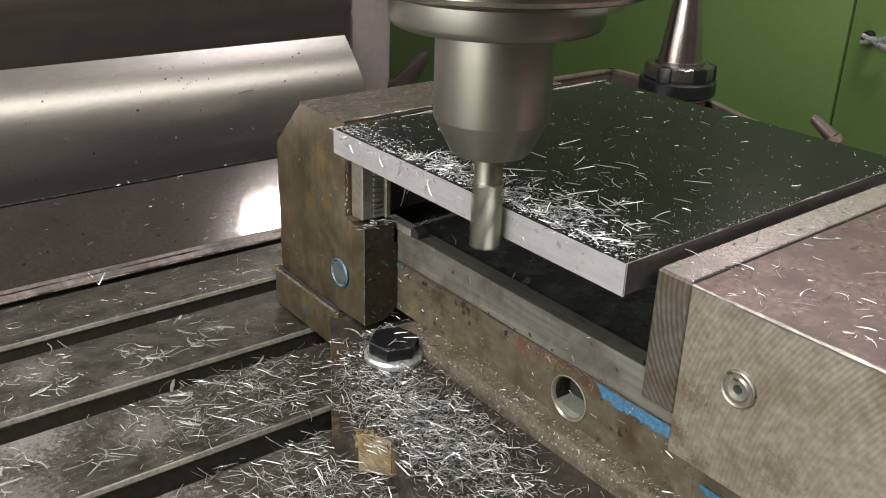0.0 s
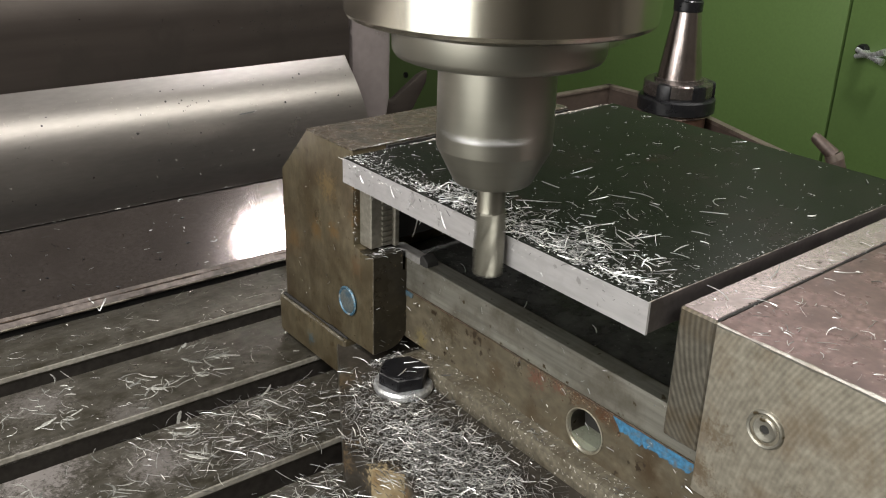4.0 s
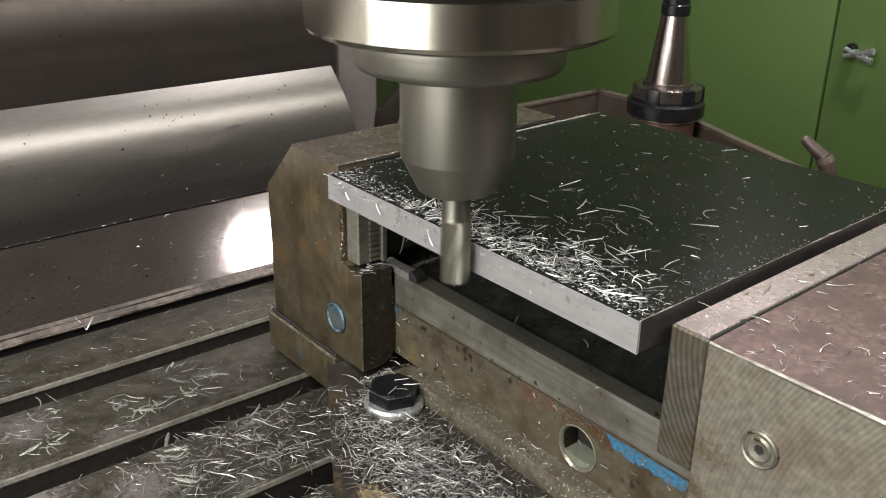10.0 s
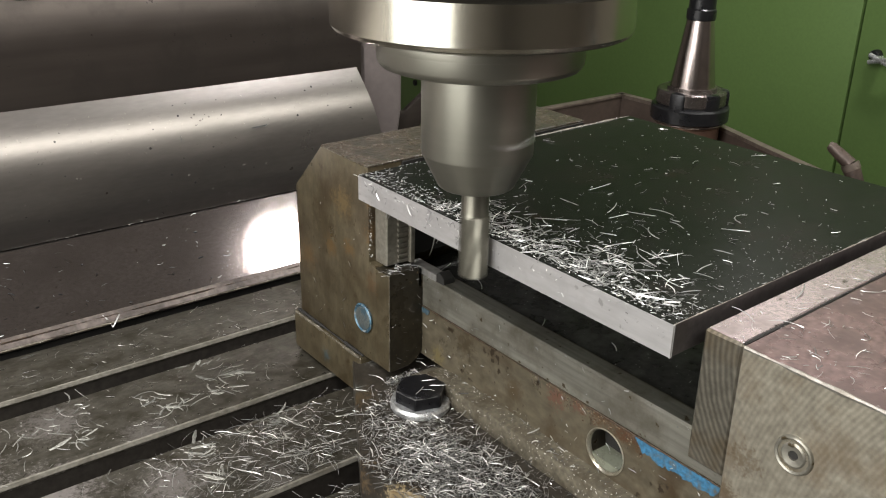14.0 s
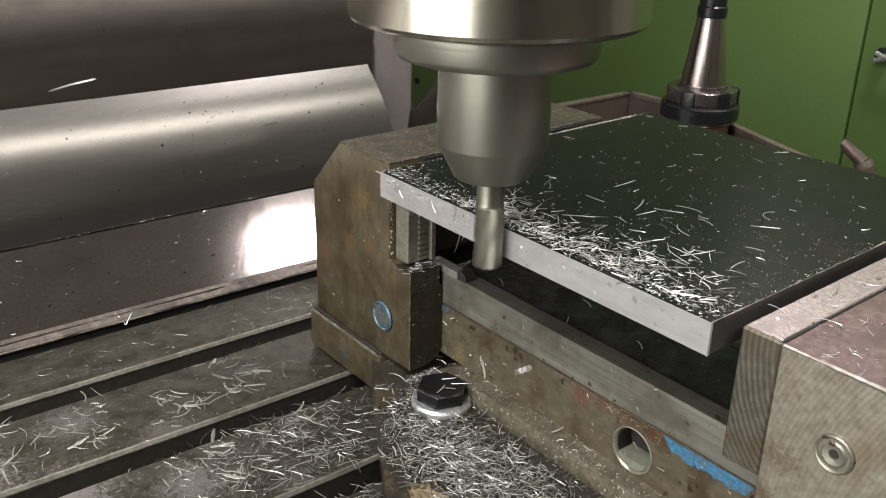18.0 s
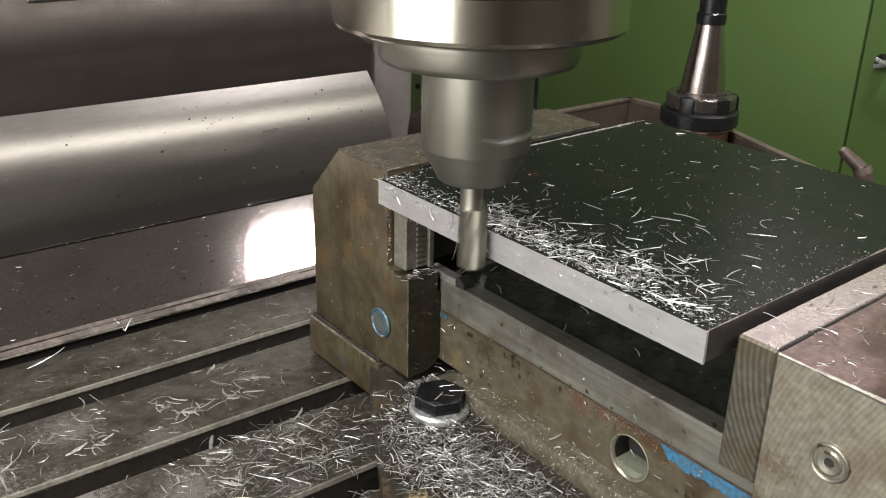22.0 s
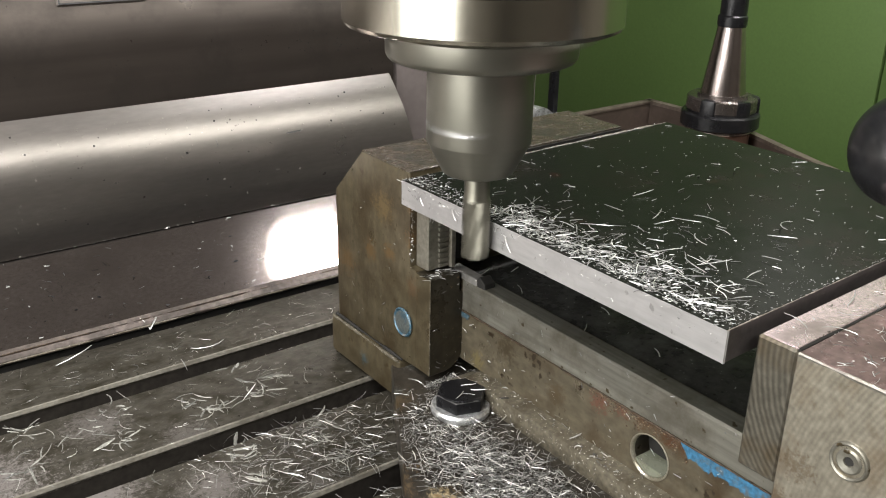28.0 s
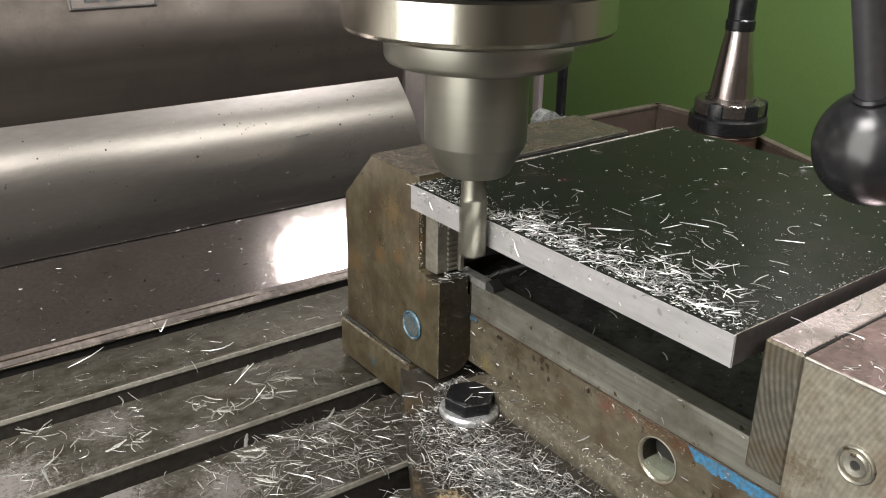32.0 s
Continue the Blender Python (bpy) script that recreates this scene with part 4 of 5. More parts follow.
def bolt():
    b = thing("clamping_bolt", (0.0, -0.0235, 0.018), "black hexagon bolt on a wet bright washer", "bolt")
    part("washer", lathe([(0.006, 0), (0.0122, 0), (0.0125, 0.0006), (0.0124, 0.0020), (0.0117, 0.0032), (0.006, 0.0036)], (0.0, -0.0235, 0.0181), 48), WASHER, b, "wet bright washer")
    hexa = [(0.0 + 0.0108 * math.cos(radians(60 * i + 222)), -0.0235 + 0.0108 * math.sin(radians(60 * i + 222))) for i in range(6)]
    block = prism(hexa, "z", 0.0212, 0.0270, 0.00045, 1)
    for f in block.faces:
        f.material_index = 1 if 0.15 < f.normal.z < 0.95 else 0
    part("head", block, [DARK, BOLTEDGE], b)
    part("head_face", lathe([(0, 0.0004), (0.0088, 0.0004), (0.0094, 0.0)], (0.0, -0.0235, 0.0269), 40), DARK, b)


def plate():
    p = thing("steel_plate", (0.06, -0.07, 0.1024), "dark flat metal plate clamped in the vise, edge being milled", "workpiece")
    x0, x1, y0, y1 = -0.0110, 0.1490, -0.1506, 0.0039

    def slab(xa, xb, za, zb, bev, ya=y0, yb=y1):
        return prism([(xa, ya + SKEW * max(0, xa)), (xb, ya + SKEW * xb), (xb, yb + SKEW * xb), (xa, yb + SKEW * max(0, xa))], "z", za, zb, bev, 1)
    part("core", slab(x0 + 0.0004, x1, 0.1024, 0.1122, 0.0), PLATESIDE, p)
    part("top_face", slab(x0 + 0.0002, x1 - 0.0001, 0.1121, 0.1124, 0.0, y0 + 0.0002, y1 - 0.0001), PLATETOP, p, "dark mill-scale face")
    part("corner_edge", box(x0 - 0.0002, x0 + 0.0003, y0 - 0.0003, y0 + 0.0002, 0.1024, 0.1123), PLATEEDGE, p, "bright sharp corner")
    part("burr", ragged([(0.022, y1 + SKEW * 0.022 - 0.0002, 0.1123), (0.1485, y1 + SKEW * 0.1485 - 0.0002, 0.1123)], 0.0002, 0.0007, 46, 160), BURR, p, "rough pale burr")
    part("burr", ragged([(x0, y0 + 0.0001, 0.1122), (0.1485, y0 + SKEW * 0.1485 + 0.0001, 0.1122)], 0.00008, 0.00030, 47, 160), BURR, p, "thin pale burr")
    part("milled_edge", slab(x0, x0 + 0.0005, 0.1024, 0.1123, 0.0, y0 - 0.0001), PLATEEDGE, p, "bright freshly milled edge")


def tool_holder():
    h = thing("spare_tool_holder", (0.393, 0.1555, -0.024), "spare tool holder with polished taper and black flange", "tool holder")
    c = (0.393, 0.1555, 0.0013)
    part("collet_nut", lathe([(0, -0.0248), (0.019, -0.0248), (0.0205, -0.02), (0.0205, 0.012), (0.0225, 0.014), (0.0240, 0.030), (0.0240, 0.0405), (0, 0.0405)], c, 48), COPPER, h, "coppery clamping nut")
    part("bright_ring", lathe([(0.02, 0.0404), (0.0262, 0.0404), (0.0268, 0.0413), (0.0268, 0.0428), (0.02, 0.0428)], c, 48), CHROME, h)
    part("flange", lathe([(0, 0.0427), (0.0285, 0.0427), (0.0300, 0.0440), (0.0300, 0.0535), (0.0290, 0.0550), (0.0262, 0.0555), (0.0262, 0.0600), (0, 0.0600)], c, 64), DARK, h, "black slotted flange")
    part("collar", lathe([(0, 0.0560), (0.0262, 0.0560), (0.0268, 0.0570), (0.0268, 0.0655), (0.0255, 0.0668), (0.019, 0.0668), (0.019, 0.069), (0, 0.069)], c, 64), COLLAR, h, "worn dark collar")
    for a in (105, 165, 225, 345):
        s = box(-0.0060, 0.0060, 0.0205, 0.0285, 0.0460, 0.0672, 0.003)
        bmesh.ops.transform(s, matrix=Matrix.Translation(c) @ Matrix.Rotation(radians(a), 4, "Z"), verts=s.verts)
        part("drive_slot", s, DARK, h)
    part("taper", lathe([(0, 0.0665), (0.0172, 0.0665), (0.0172, 0.0685), (0.0102, 0.1200), (0, 0.1200)], c, 64), CHROME, h, "polished steel taper")
    part("drawbar_knob", lathe([(0, 0.1195), (0.0106, 0.1195), (0.0110, 0.1205), (0.0110, 0.1270), (0.0100, 0.1280), (0.0100, 0.1450), (0.0085, 0.1480), (0.0085, 0.165), (0, 0.165)], c, 40), DARK, h, "black pull stud")


def nozzle():
    n = thing("coolant_nozzle", (0.392, 0.003, -0.024), "brown coolant nozzle with pale tip", "nozzle")
    part("pipe", tube([(0.386, 0.0000, -0.024), (0.386, 0.0020, 0.010), (0.3855, 0.0065, 0.0290), (0.3848, 0.0125, 0.0425)], 0.0056, 20), NOZZLE, n)
    part("ring", tube([(0.3849, 0.0118, 0.0410), (0.3844, 0.0142, 0.0450)], 0.0061, 20), TRAYRIM, n)
    part("tip", tube([(0.3845, 0.0138, 0.0445), (0.381, 0.0275, 0.0545)], [0.0048, 0.0036], 20), NOZZLE, n)
    part("opening", tube([(0.3811, 0.0270, 0.0543), (0.3807, 0.0288, 0.0551)], [0.0029, 0.0029], 20), TRAYRIM, n, "pale tip opening")


# ---- milling head, spindle and cutter ----
AX, AY, RATE = -0.0163, -0.0975, 0.00171


def milling_head():
    h = thing("milling_spindle", (AX, AY, 0.2), "vertical milling spindle with ground steel nose and cutter", "milling spindle")
    part("housing", lathe([(0.0, 0.2020), (0.047, 0.2020), (0.058, 0.2060), (0.058, 0.245), (0.040, 0.262), (0.0, 0.262)], (AX, AY, 0), 64), UPPER, h, "dark head housing")
    # black ring that paints the shade between nose and housing
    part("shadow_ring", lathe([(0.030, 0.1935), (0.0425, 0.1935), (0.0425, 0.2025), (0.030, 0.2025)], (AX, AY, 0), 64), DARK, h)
    s = part("spindle", lathe([(0.0, 0.1815), (0.0290, 0.1815), (0.0290, 0.1800), (0.0425, 0.1797), (0.0438, 0.1803), (0.0445, 0.1815), (0.0445, 0.1925), (0.0437, 0.1935), (0.0, 0.1935)], (AX, AY, 0), 96), NOSE, h, "ground bright spindle nose")
    part("flange", lathe([(0.0, 0.1690), (0.0290, 0.1690), (0.0300, 0.1694), (0.0306, 0.1702), (0.0310, 0.1712), (0.0311, 0.1772), (0.0306, 0.1778), (0.0280, 0.1780), (0.0278, 0.1800), (0.0, 0.1800)], (AX, AY, 0), 96), HOLDER, s, "satin steel flange")
    chuck = part("chuck_body", lathe([(0.0, 0.1310), (0.0114, 0.1310), (0.0121, 0.1315), (0.0174, 0.1420), (0.0175, 0.1424), (0.0175, 0.1692), (0.0, 0.1692)], (AX, AY, 0), 96), HOLDER, s, "satin grey cutter chuck")
    # a clamping screw in the chuck's side, with a bright lower lip
    turn = Matrix.Rotation(radians(40), 4, "Z") @ Matrix.Rotation(radians(90), 4, "Y")
    ca, sa = math.cos(radians(40)), math.sin(radians(40))
    screw = part("set_screw", lathe([(0, 0.0004), (0.0028, 0.0004), (0.0030, 0.0), (0.0044, 0.0003), (0.0047, -0.0010), (0.0047, -0.004)], (AX + 0.0170 * ca, AY + 0.0170 * sa, 0.1520), 28, turn), HOLDER, chuck, "recessed set screw")
    lip = bmesh.new()
    rows = []
    for i in range(13):
        d = -18 + 3 * i
        q, h0 = radians(40 + d), 0.1466 + 0.0016 * (d / 18.0) ** 2
        rows.append([lip.verts.new((AX + r * math.cos(q), AY + r * math.sin(q), z)) for r, z in ((0.0172, h0 - 0.0003), (0.01785, h0), (0.0178, h0 + 0.0006), (0.0172, h0 + 0.0014))])
    for p, q in zip(rows, rows[1:]):
        for k in range(4):
            lip.faces.new((p[k], p[(k + 1) % 4], q[(k + 1) % 4], q[k]))
    lip.faces.new(rows[0])
    lip.faces.new(list(reversed(rows[-1])))
    part("screw_lip", lip, WASHER, chuck, "bright raised lip")
    for a in (0, 180):
        k = box(-0.008, 0.008, 0.0275, 0.0362, 0.1760, 0.1798, 0.001)
        bmesh.ops.transform(k, matrix=Matrix.Translation((AX, AY, 0)) @ Matrix.Rotation(radians(a + 40), 4, "Z"), verts=k.verts)
        part("drive_key", k, HOLDER, s, "steel drive key")
    # end mill: shank above, four twisted flutes below
    bm = bmesh.new()
    rings, steps = [], 48
    levels = [0.1000, 0.1003] + [0.1003 + 0.0205 * i / 26 for i in range(1, 27)] + [0.1215, 0.1225, 0.1318]
    for z in levels:
        ring = []
        for i in range(steps):
            a = 6.283185307 * i / steps
            if z <= 0.1209:
                k = (a - (z - 0.1) * 115.0) % (6.283185307 / 4) / (6.283185307 / 4)
                r = 0.0050 - 0.0017 * max(0.0, math.sin(math.pi * min(1.0, k * 1.35))) ** 1.2 if k < 0.75 else 0.0050
                r = r if z > 0.1001 else r - 0.0003
            else:
                r = 0.0046 if z < 0.1216 else 0.0044
            ring.append(bm.verts.new((AX + r * math.cos(a), AY + r * math.sin(a), z)))
        rings.append(ring)
    for lo, hi in zip(rings, rings[1:]):
        for i in range(steps):
            j = (i + 1) % steps
            bm.faces.new((lo[i], lo[j], hi[j], hi[i]))
    bm.faces.new(list(reversed(rings[0])))
    bm.faces.new(rings[-1])
    part("end_mill", bm, CUTTER, s, "bright four-flute end mill")
    return h, s


def lever():
    """A ball-ended machine lever close to the camera; it is given at its own zero and set by its rows."""
    v = thing("ball_lever", (0, 0, 0), "black ball knob on a bright steel lever", "lever")
    ball = lathe([(0.016 * math.sin(math.pi * i / 24), -0.016 * math.cos(math.pi * i / 24)) for i in range(25)], (0, 0, 0), 48)
    part("knob", ball, BALL, v, "glossy black ball knob")
    part("ferrule", lathe([(0.0035, 0.0152), (0.0052, 0.0152), (0.0055, 0.0160), (0.0050, 0.0168), (0.0035, 0.0168)], (0, 0, 0), 32), DARK, v)
    part("rod", tube([(0, 0, 0.014), (0, 0, 0.05), (-0.0005, 0, 0.13), (-0.001, 0, 0.22)], [0.0042, 0.0043, 0.0046, 0.0050], 24), ROD, v, "dull steel rod")
    return v

# ---- chips: curled slivers thrown off by the cutter ----
def chip_mesh(name, rows, material):
    """rows of (x, y, z, heading, length, width, curl, tilt): thin three-sided curled slivers in one mesh."""
    verts, faces = [], []
    for x, y, z, head, length, width, curl, tilt in rows:
        n = 6
        a = head - curl / 2
        px, py, pz = 0.0, 0.0, 0.0
        pts = []
        for i in range(n):
            pts.append((px, py, pz, a))
            px += length / (n - 1) * math.cos(a) * math.cos(tilt)
            py += length / (n - 1) * math.sin(a) * math.cos(tilt)
            pz += length / (n - 1) * math.sin(tilt) * (1 - 0.6 * i / (n - 1))
            a += curl / (n - 1)
        base = len(verts)
        roll = 2.4 * math.sin(9871.0 * x + 7919.0 * y)
        for i, (u, v, w, a) in enumerate(pts):
            s = width * (0.62 + 0.38 * math.sin(math.pi * (i + 0.6) / (n + 0.2)))
            sx, sy = -math.sin(a), math.cos(a)
            k = roll + 0.5 * i / n
            for p, q in ((-0.5, -0.1), (0.5, -0.1), (0.1, 0.35)):
                out, up = s * (p * math.cos(k) - q * math.sin(k)), s * (p * math.sin(k) + q * math.cos(k))
                verts.append((x + u + sx * out, y + v + sy * out, z + w + up + 0.4 * s))
        for i in range(n - 1):
            o = base + 3 * i
            for k in range(3):
                q = (k + 1) % 3
                faces.append((o + k, o + q, o + 3 + q, o + 3 + k))
        faces += [(base, base + 2, base + 1), (base + 3 * n - 3, base + 3 * n - 2, base + 3 * n - 1)]
    me = bpy.data.meshes.new(name)
    me.from_pydata(verts, [], faces)
    me.validate()
    me.materials.append(material)
    return new(name, me)


def ribbon_mesh(name, rows, material):
    """rows as for chip_mesh: flat curved films with uneven edges that lie on the table."""
    rng = random.Random(77)
    verts, faces = [], []
    for x, y, z, head, length, width, curl, tilt in rows:
        n, a, base = 9, head - curl / 2, len(verts)
        level = 0.00012 + 0.00012 * rng.random()
        for i in range(n):
            half = 0.5 * width * (0.35 + 0.65 * math.sin(math.pi * (i + 0.5) / n)) * rng.uniform(0.75, 1.25)
            sx, sy = -math.sin(a), math.cos(a)
            verts += [(x + half * sx, y + half * sy, -0.0001), (x + 0.6 * half * sx, y + 0.6 * half * sy, level), (x - 0.6 * half * sx, y - 0.6 * half * sy, level), (x - half * sx, y - half * sy, -0.0001)]
            x, y, a = x + length / (n - 1) * math.cos(a), y + length / (n - 1) * math.sin(a), a + curl / (n - 1)
        for i in range(n - 1):
            for k in range(3):
                o = base + 4 * i + k
                faces.append((o, o + 1, o + 5, o + 4))
    me = bpy.data.meshes.new(name)
    me.from_pydata(verts, [], faces)
    me.materials.append(material)
    return new(name, me)


def scatter(seed, count, where, z, length, width=(0.0003, 0.0008), curl=1.6, tilt=0.15, lift=0.0):
    """count slivers at places that where(rng) gives, lying at height z."""
    rng = random.Random(seed)
    rows = []
    while len(rows) < count:
        p = where(rng)
        if p is None:
            continue
        ln = length[0] + (length[1] - length[0]) * rng.random() ** 2.2
        h = p[2] if len(p) > 2 else 0.0
        rows.append((p[0], p[1], z + h * rng.random() + lift, rng.uniform(0, 6.283), ln, rng.uniform(*width) * (0.6 + 0.8 * rng.random()), rng.gauss(0, curl), tilt * rng.random() ** 1.6))
    return rows


def on_plate(x, y):
    return -0.0105 < x < 0.148 and -0.150 + SKEW * x < y < 0.003 + SKEW * x


def chips():
    zp = 0.1126

    def heap(rng):
        # along the cut edge, behind the cutter
        y = -0.145 + 0.10 * rng.random() ** 0.9
        x = -0.0095 + abs(rng.gauss(0, 0.011 + 0.10 * max(0, -0.07 - y) * 0.6))
        return (x, y, 0.0022 * math.exp(-max(0, x + 0.01) * 60)) if on_plate(x, y) else None

    def fine(rng):
        y = rng.uniform(-0.15, 0.002)
        x = -0.0105 + abs(rng.gauss(0, 0.006))
        return (x, y, 0.0008) if on_plate(x, y) else None

    def wide(rng):
        x, y = -0.01 + 0.158 * rng.random() ** 1.5, rng.uniform(-0.149, 0.004)
        return (x, y, 0) if on_plate(x, y) else None

    rows = scatter(3, 640, heap, zp, (0.0014, 0.0080), (0.00018, 0.00040), 0.65, 0.30)
    rows += scatter(4, 1000, fine, zp, (0.0006, 0.0022), (0.00012, 0.0003), 0.8, 0.4)
    rows += scatter(5, 120, wide, zp, (0.0012, 0.0062), (0.00018, 0.00034), 0.7, 0.10)
    rows += scatter(29, 90, heap, zp + 0.0006, (0.0045, 0.0095), (0.00022, 0.00040), 0.4, 0.2)
    rows += scatter(25, 340, wide, zp, (0.0003, 0.0011), (0.00014, 0.00028), 0.5, 0.2)

    def strewn(rng):
        x, y = 0.002 + 0.070 * rng.random() ** 1.4, rng.uniform(-0.135, -0.030)
        return (x, y, 0) if on_plate(x, y) else None

    def powder(rng):
        x, y = -0.008 + 0.085 * rng.random() ** 1.5, -0.150 + 0.075 * rng.random() ** 1.6
        return (x, y, 0) if on_plate(x, y) else None

    rows += scatter(30, 26, strewn, zp, (0.0030, 0.0085), (0.00020, 0.00036), 0.7, 0.12)
    rows += scatter(34, 620, powder, zp, (0.0002, 0.0008), (0.00008, 0.00017), 0.4, 0.1)

    def burr(rng):
        x = rng.uniform(-0.010, 0.147)
        far = rng.random() < 0.6
        return (x, SKEW * max(0, x) + (0.0034 + rng.gauss(0, 0.0003) if far else -0.1500 + rng.gauss(0, 0.0004)), 0)

    rows += scatter(28, 240, burr, zp - 0.0001, (0.0003, 0.0013), (0.00012, 0.00030), 0.5, 0.4)
    tagged(chip_mesh("plate_chips", rows, CHIP), "bright curled chips scattered on the dark plate", "metal chips", kind="stuff")

    def flange(rng):
        x, y = rng.gauss(-0.021, 0.0130), rng.gauss(-0.075, 0.028)
        edge = -0.041 if y > -0.0615 else (-0.033 - 0.0079 * (y + 0.0711) / 0.0096 if y > -0.0711 else max(-0.047, -0.0333 - 0.4 * (-0.0711 - y)))
        if y > -0.045:
            edge = -0.005 - 0.038 * (0.024 - y) / 0.069
        if not (edge + 0.0005 < x < 0.009) or y > 0.015 or y < -0.2 or (x * x + (y + 0.0235) ** 2) < 0.00023:
            return None
        return (x, y, 0.006 * math.exp(-((x + 0.018) / 0.018) ** 2 - ((y + 0.07) / 0.03) ** 2))

    def ledge(rng):
        return (rng.uniform(0.0095, 0.017), rng.uniform(-0.18, -0.005), 0)

    rows = scatter(6, 4300, flange, 0.0186, (0.0014, 0.0085), (0.00016, 0.00036), 0.8, 0.55)
    rows += scatter(7, 120, ledge, 0.0272, (0.0008, 0.004), (0.0002, 0.0005), 1.0, 0.1)

    def crumbs(rng):
        if rng.random() < 0.55:
            q = rng.uniform(0, 6.283)
            r = 0.0128 + abs(rng.gauss(0, 0.004))
            return (r * math.cos(q), -0.0235 + r * math.sin(q), 0.001) if r * math.cos(q) < 0.009 else None
        return (rng.uniform(-0.003, 0.014), -0.0012 - abs(rng.gauss(0, 0.003)), 0.0015)

    rows += scatter(18, 800, crumbs, 0.0183, (0.0006, 0.0034), (0.00014, 0.00032), 0.8, 0.7)
    rng = random.Random(37)
    for k in range(70):
        # chips that spill over the yellowish facet
        q, high = rng.random(), 0.003 + 0.0155 * rng.random() ** 0.5
        rows.append((-0.0418 + 0.0079 * q, -0.0622 - 0.0096 * q, high, rng.uniform(4.9, 5.9), rng.uniform(0.002, 0.006), rng.uniform(0.0002, 0.0004), rng.gauss(0, 0.5), rng.uniform(-1.2, 0.2)))
    rows += scatter(35, 16, flange, 0.0192, (0.0009, 0.0016), (0.0008, 0.0013), 0.4, 0.3)
    tagged(chip_mesh("base_chips", rows, CHIPDULL), "heap of bright chips on the vise base", "metal chips", kind="stuff")

    def table_near(rng):
        x, y = rng.uniform(-0.12, 0.0), rng.uniform(-0.08, 0.030)
        dens = math.exp(-((x + 0.045) / 0.040) ** 2) * (0.35 + 0.65 * (y < 0.03))
        edge = -0.0065 - 0.038 * (0.024 - y) / 0.069
        slot = any(f - 0.0147 < y < f + 0.0005 for f in (0.1090, 0.0463, -0.0170, -0.0803))
        if rng.random() > dens or slot or x > (edge if y > -0.045 else -0.045):
            return None
        return (x, y, 0.0015)

    def table_far(rng):
        x, y = rng.uniform(-0.22, 0.10), rng.uniform(-0.05, 0.148)
        slot = any(f - 0.0147 < y < f + 0.0005 for f in (0.1090, 0.0463, -0.0170))
        return None if slot or (x > -0.006 and y < 0.077) else (x, y, 0)

    rows = scatter(8, 1080, table_near, 0.0006, (0.0020, 0.0110), (0.00014, 0.00032), 0.6, 0.30)
    def heap_low(rng):
        x, y = rng.uniform(-0.125, -0.036), rng.uniform(-0.125, -0.050)
        edge = -0.043 if y > -0.0615 else (-0.035 - 0.0079 * (y + 0.0711) / 0.0096 if y > -0.0711 else max(-0.049, -0.0353 - 0.4 * (-0.0711 - y)))
        if x > edge or rng.random() > math.exp(-((x + 0.05) / 0.04) ** 2 - (max(0.0, y + 0.065) / 0.012) ** 2):
            return None
        return (x, y, 0.0045)

    def dust(rng):
        p = table_far(rng) if rng.random() < 0.7 else table_near(rng)
        return p and (p[0], p[1], 0)

    rows += scatter(26, 1500, heap_low, 0.0006, (0.0022, 0.0100), (0.00014, 0.00042), 0.8, 0.9)
    rows += scatter(27, 1100, dust, 0.0003, (0.0003, 0.0011), (0.00012, 0.00030), 0.5, 0.2)
    rows += scatter(9, 560, table_far, 0.0005, (0.0015, 0.0100), (0.00010, 0.0003), 1.2, 0.1)
    tagged(chip_mesh("table_chips", rows, CHIPDULL), "dull wet chips strewn over the table", "metal chips", kind="stuff")

    def jaw(rng):
        return (rng.uniform(0.001, 0.11), rng.uniform(-0.24, -0.155), 0)

    def smear(rng):
        k = rng.randrange(26)
        x = -0.155 + 0.135 * ((k * 0.7548) % 1.0) + rng.gauss(0, 0.004)
        y = -0.010 + 0.105 * ((k * 0.5698 + 0.13) % 1.0) + rng.gauss(0, 0.003)
        slot = any(f - 0.0157 < y < f + 0.0035 for f in (0.1090, 0.0463, -0.0170))
        return None if slot or x > -0.012 - 0.5 * (0.03 - y) else (x, y, 0)

    rows = [(x, y, z, h, ln, w, cu, 0) for x, y, z, h, ln, w, cu, t in scatter(12, 190, smear, -0.00005, (0.004, 0.013), (0.0003, 0.0010), 0.9, 0)]
    rows += [(x, y, z, h, ln, w, cu, 0) for x, y, z, h, ln, w, cu, t in scatter(17, 34, smear, -0.0004, (0.005, 0.013), (0.0012, 0.0024), 0.7, 0)]
    tagged(ribbon_mesh("coolant_smears", rows, SMEAR), "pale dried chips and smears sunk in oil on the table", "smear", kind="stuff")

    def edge_side(rng):
        return (-0.0112, rng.uniform(-0.062, 0.003) if rng.random() < 0.7 else rng.uniform(-0.148, -0.06), 0.0)

    rng = random.Random(14)
    rows = [(x, y, 0.1036 + 0.0088 * rng.random() ** 0.45, 1.571 if h < 3.14 else 4.712, ln, w, cu, rng.uniform(-1.2, 1.2)) for x, y, z, h, ln, w, cu, t in scatter(13, 130, edge_side, 0, (0.0006, 0.0044), (0.00022, 0.00040), 1.0, 0)]
    tagged(chip_mesh("edge_chips", rows, CHIP), "fine chips clinging to the plate's edge", "metal chips", kind="stuff")

    rows = scatter(10, 340, jaw, 0.1103, (0.0005, 0.0065), (0.00014, 0.00030), 1.0, 0.2)
    tagged(chip_mesh("jaw_chips", rows, CHIP), "bright chips on the moving jaw", "metal chips", kind="stuff")

    def cling(rng):
        k = rng.random()
        if k < 0.75:
            return (0.0168, rng.uniform(-0.16, -0.002), 0.0)
